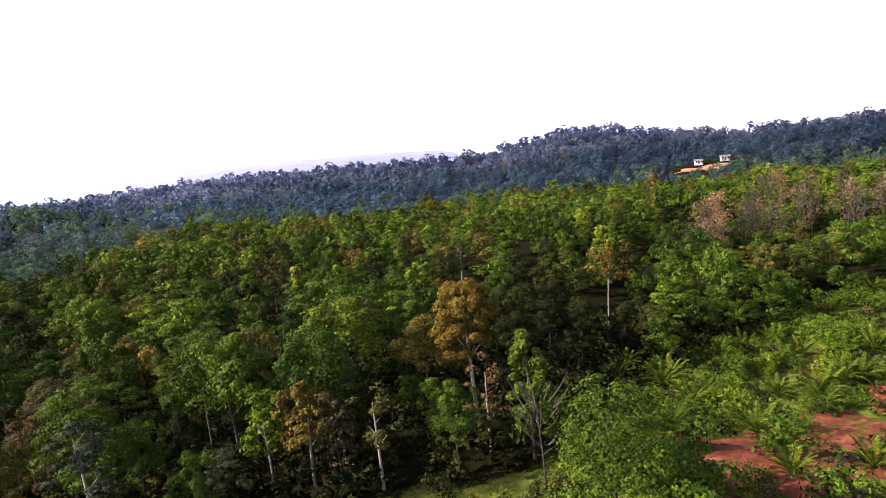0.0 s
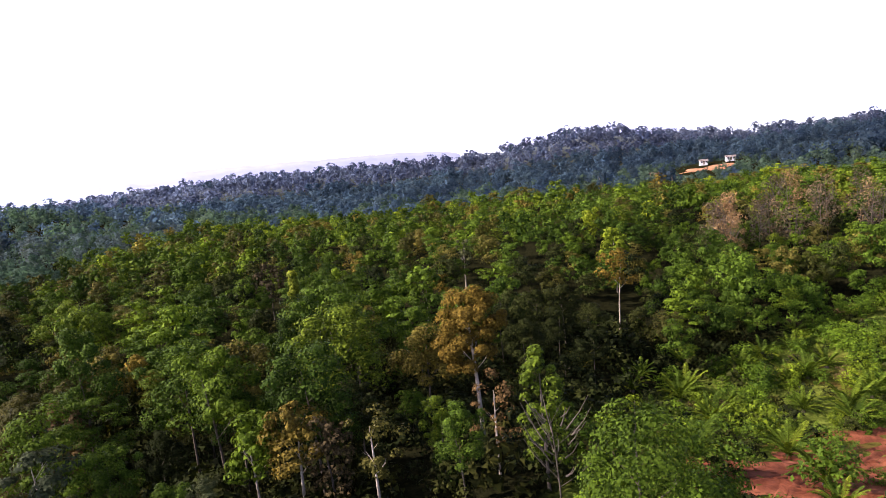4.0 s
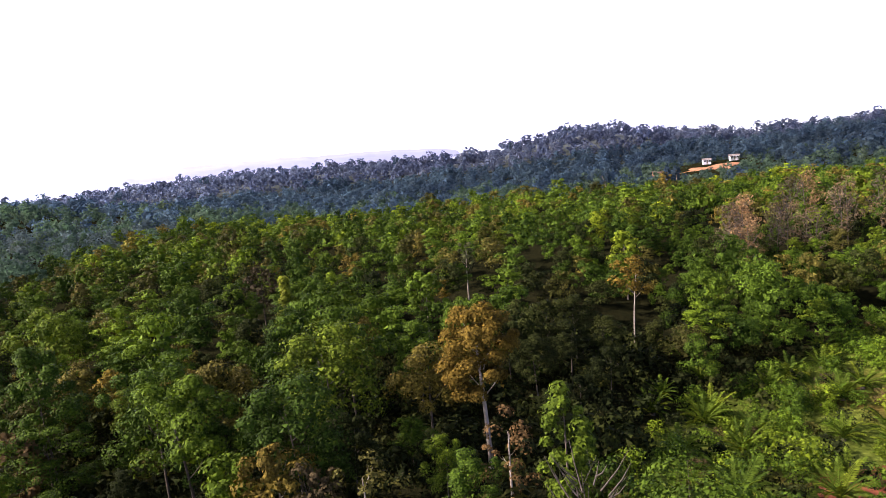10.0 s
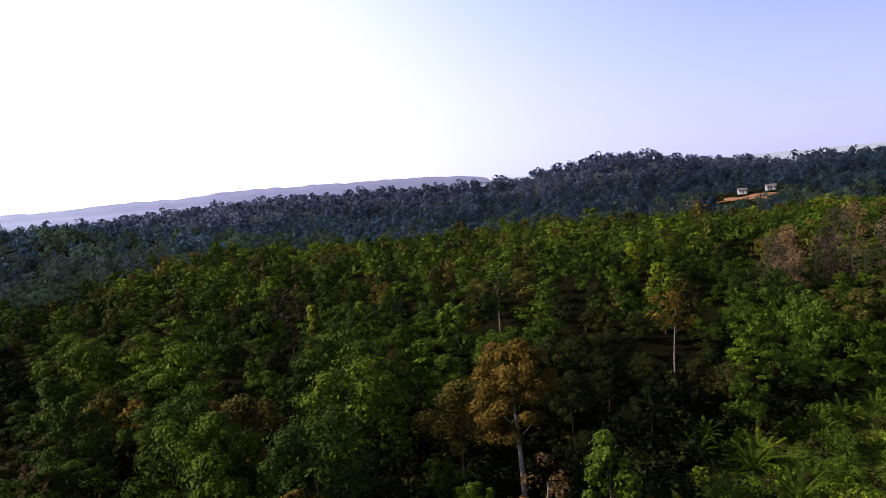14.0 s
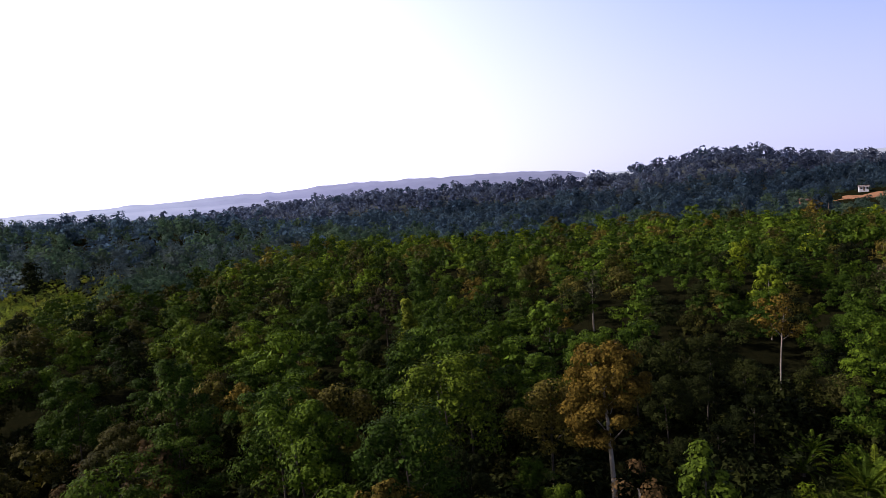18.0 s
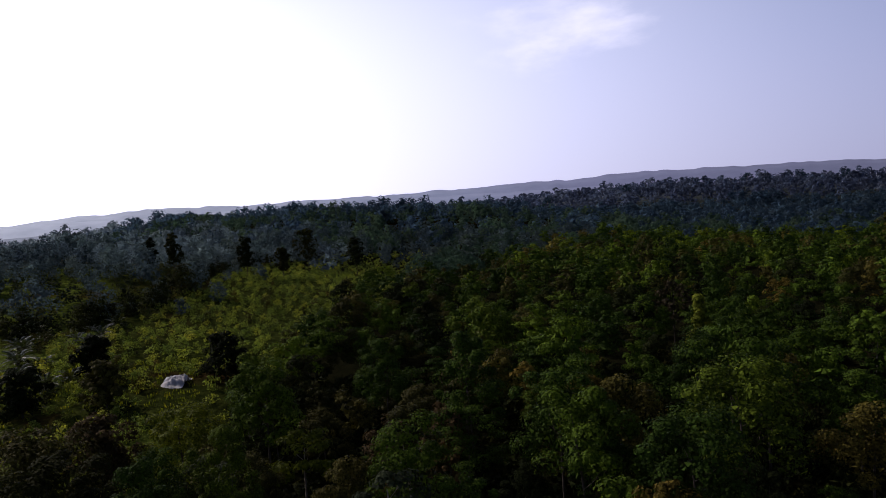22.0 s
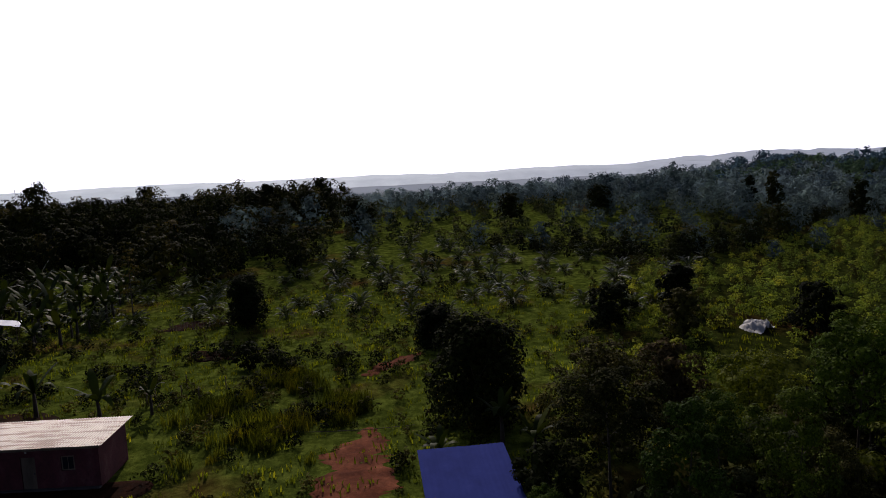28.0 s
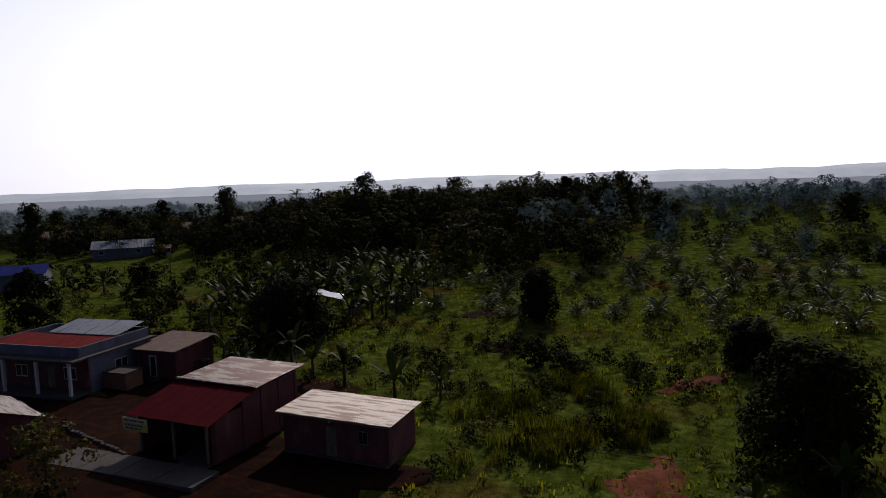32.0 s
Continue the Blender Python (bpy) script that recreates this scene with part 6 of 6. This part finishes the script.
def small_house(name, x, y, D, W, H, turn, wall, roof, label, openings=True):
    """A gabled house: walls, two roof slopes, door and windows."""
    h = thing(name, label, "house", "village houses")
    holes = [(W * 0.42, W * 0.42 + 0.9, 0, 2.0), (W * 0.1, W * 0.1 + 1.1, 0.9, 1.9), (W * 0.72, W * 0.72 + 1.1, 0.9, 1.9)] if openings else []
    wall_x(h, D / 2 - 0.15, 0.15, 0, W, -0.5, H, holes, wall, "front_wall")
    box("rear_wall", h, -D / 2, -D / 2 + 0.15, 0, W, -0.5, H, wall, 0)
    for y0 in (0, W - 0.15):
        V = np.array([(-D / 2, y0 + k, z) if i == 0 else (D / 2 - 0.16, y0 + k, z) if i == 1 else (0, y0 + k, z) for k in (0, 0.15) for i, z in ((0, -0.5), (1, -0.5), (1, H), (2, H + D * 0.2), (0, H))])
        me = bpy.data.meshes.new("gable_wall")
        me.from_pydata(V.tolist(), [], [(0, 1, 2, 3, 4), (9, 8, 7, 6, 5)] + [(i, 5 + i, 5 + (i + 1) % 5, (i + 1) % 5) for i in range(5)])
        me.materials.append(wall)
        part("gable_wall", me, h)
    for s in (1, -1):
        sheets(h, s * (D / 2 + 0.4), H - 0.1, 0.0, H + D * 0.2 + 0.05, -0.4, W + 0.4, 4, roof, pitch=0.3, wave=0.02)
    for a, b, c, d in holes:
        f = box("door" if c == 0 else "window_frame", h, D / 2 - 0.1, D / 2 - 0.04, a + 0.02, b - 0.02, c, d - 0.02, WOOD if c == 0 else WHITE_PAINT, 0)
        if c:
            box("pane", f, D / 2 - 0.04, D / 2 - 0.03, a + 0.1, b - 0.1, c + 0.1, d - 0.1, GLASS_DARK, 0)
    h.matrix_world = pose(x, y, float(land(x, y)), 0, 0, turn)
    return h


small_house("village_house", -38.5, -31.5, 5, 6, 2.6, -20, PLASTER, ZINC, "house with a pale metal roof by the road")
small_house("village_house", -88, -101, 6, 9, 2.8, 40, PLASTER_BLUE, ZINC_BLUE, "village house with a blue metal roof")
small_house("village_house", -127, -137, 7, 11, 3.8, 42, WHITE_PAINT, TILE, "white village house with a brown roof")
small_house("village_house", -118.5, -111, 7, 12, 2.3, 42, PLASTER_BLUE, ZINC_PALE, "low bluish village house with a pale metal roof")
small_house("village_house", -146, -134, 8, 9, 3.2, 38, WHITE_PAINT, ZINC_RED, "white village house with a dark red metal roof")
small_house("village_house", -152, -120, 7, 8, 3.0, 30, PLASTER_BLUE, TILE, "bluish village house with a brown tiled roof")
small_house("village_house", -172, -122, 8, 10, 3.2, 30, PLASTER, TILE, "village house with a brown tiled roof")
small_house("village_house", -186, -114, 8, 9, 3.0, 28, WHITE_PAINT, ZINC, "village house with a light metal roof")
small_house("village_house", -122.6, -97, 2.2, 2.6, 2.0, 35, WHITE_PAINT, ZINC, "tiny white shed on the grass")
small_house("far_house", 127, 393, 3.4, 4.2, 2.1, -100, WHITE_PAINT, ZINC, "white house with a pale metal roof on the far slope")
small_house("far_house", 141, 391, 3.6, 4.8, 2.1, -100, WHITE_PAINT, ZINC, "white house with a pale metal roof on the far slope")
small_house("far_house", 98, 388, 4, 5, 3.0, -95, BRICK, TILE, "small reddish brick house on the far slope")
def white_pile(x, y):
    """Crumpled white sheeting over a low heap."""
    g = np.random.default_rng(8)
    u, v = np.meshgrid(np.linspace(-1.9, 1.9, 22), np.linspace(-1.2, 1.2, 14))
    z = 0.8 * np.clip(1 - (u / 1.9) ** 2 - 0.6 * (v / 1.2) ** 2, 0, 1) ** 0.5 * (0.75 + 0.4 * np.sin(u * 5 + v)) + 0.13 * g.normal(size=u.shape)
    V = np.stack([u.ravel() + 0.04 * g.normal(size=u.size), v.ravel(), np.maximum(z, 0).ravel() - 0.03], 1)
    Q = np.array([(r * 22 + c, r * 22 + c + 1, (r + 1) * 22 + c + 1, (r + 1) * 22 + c) for r in range(13) for c in range(21)])
    ob = tagged(new("plastic_sheet", quads("plastic_sheet", V, Q, WHITE_PAINT)), "crumpled white plastic sheet over a low mound in the grass", "sheet")
    ob.matrix_world = pose(x, y, float(land(x, y)), 0, 0, 130)


white_pile(-70.5, 51.6)


def shelter(x, y):
    h = thing("tarpaulin_shelter", "pale blue tarpaulin shelter on poles in the banana grove", "shelter")
    for dx in (0, 3.0):
        for dy in (0, 2.6):
            box("pole", h, dx, dx + 0.08, dy, dy + 0.08, -0.2, 2.0 if dy else 2.5, WOOD, 0.005)
    g = np.random.default_rng(3)
    u, v = np.meshgrid(np.linspace(-0.3, 3.4, 9), np.linspace(-0.3, 3.0, 8))
    z = 2.55 - 0.22 * v + 0.05 * g.normal(size=u.shape)
    V = np.stack([u.ravel(), v.ravel(), z.ravel()], 1)
    Q = np.array([(r * 9 + c, r * 9 + c + 1, (r + 1) * 9 + c + 1, (r + 1) * 9 + c) for r in range(7) for c in range(8)])
    part("sheet", quads("sheet", np.concatenate([V, V - [0, 0, 0.01]]), np.concatenate([Q, Q[:, ::-1] + len(V)]), TARP, True), h)
    h.matrix_world = pose(x, y, float(land(x, y)), 0, 0, 25)


TARP = rough_material("tarpaulin", [(0.3, (0.3, 0.35, 0.48)), (0.7, (0.4, 0.45, 0.55))], 1.0, 0.45, 5, 0.2)
shelter(-83.6, -31.4)

# stake fence in the meadow, cable across the track, stakes by the yard
fence = thing("stake_fence", "rough fence of thin wooden stakes", "fence")
for k in range(14):
    x, y = -83.5 + 0.25 * (k % 3), -11.5 + k * 0.42
    f = float(land(x, y))
    box("stake", fence, x, x + 0.06, y, y + 0.06, f - 0.2, f + 0.8 + 0.12 * math.sin(k * 2.1), WOOD, 0.005)
for k, (x, y) in enumerate(((-58.2, -2.2), (-57, -0.5), (-60, 0.8), (-61.4, -2.8), (-56.4, -4.2), (-59.2, -4.6))):
    ob = box("stake", None, -0.04, 0.04, -0.04, 0.04, -0.3, 1.1, WOOD, 0.005)
    tagged(ob, "thin wooden stake stuck in the grass", "stake", "stakes")
    ob.location = (x, y, float(land(x, y)))
pts = [(-49.5 + 0.35 * math.sin(s * 3), 6.5 + 9.5 * s) for s in np.linspace(0, 1, 24)]
line = [(x, y, float(land(x, y)) + 0.12) for x, y in pts]
tagged(new("cable", quads("cable", *tube(line, [0.022] * 24, 5), CONCRETE, True)), "thin pale cable lying across the dirt track", "cable")

# pylons far out on the plain
for x, y, h in ((-2050, -1500, 42), (-2000, -1080, 40), (-1900, -1560, 38)):
    p = thing("pylon", "steel lattice power pylon far out on the plain", "pylon", "pylons")
    for sx, sy in ((1, 1), (1, -1), (-1, 1), (-1, -1)):
        part("leg", quads("leg", *tube([(sx * 4, sy * 4, 0), (sx * 1, sy * 1, h * 0.7), (sx * 0.4, sy * 0.4, h)], [0.5, 0.4, 0.3], 4), RUBBER), p)
    for k in (0.62, 0.75, 0.88):
        part("arm", quads("arm", *tube([(-5, 0, h * k), (0, 0, h * k + 0.6), (5, 0, h * k)], [0.25, 0.4, 0.25], 4), RUBBER), p)
    p.location = (x, y, float(land(x, y)) - 0.5)
    p.rotation_euler = (0, 0, 0.8)
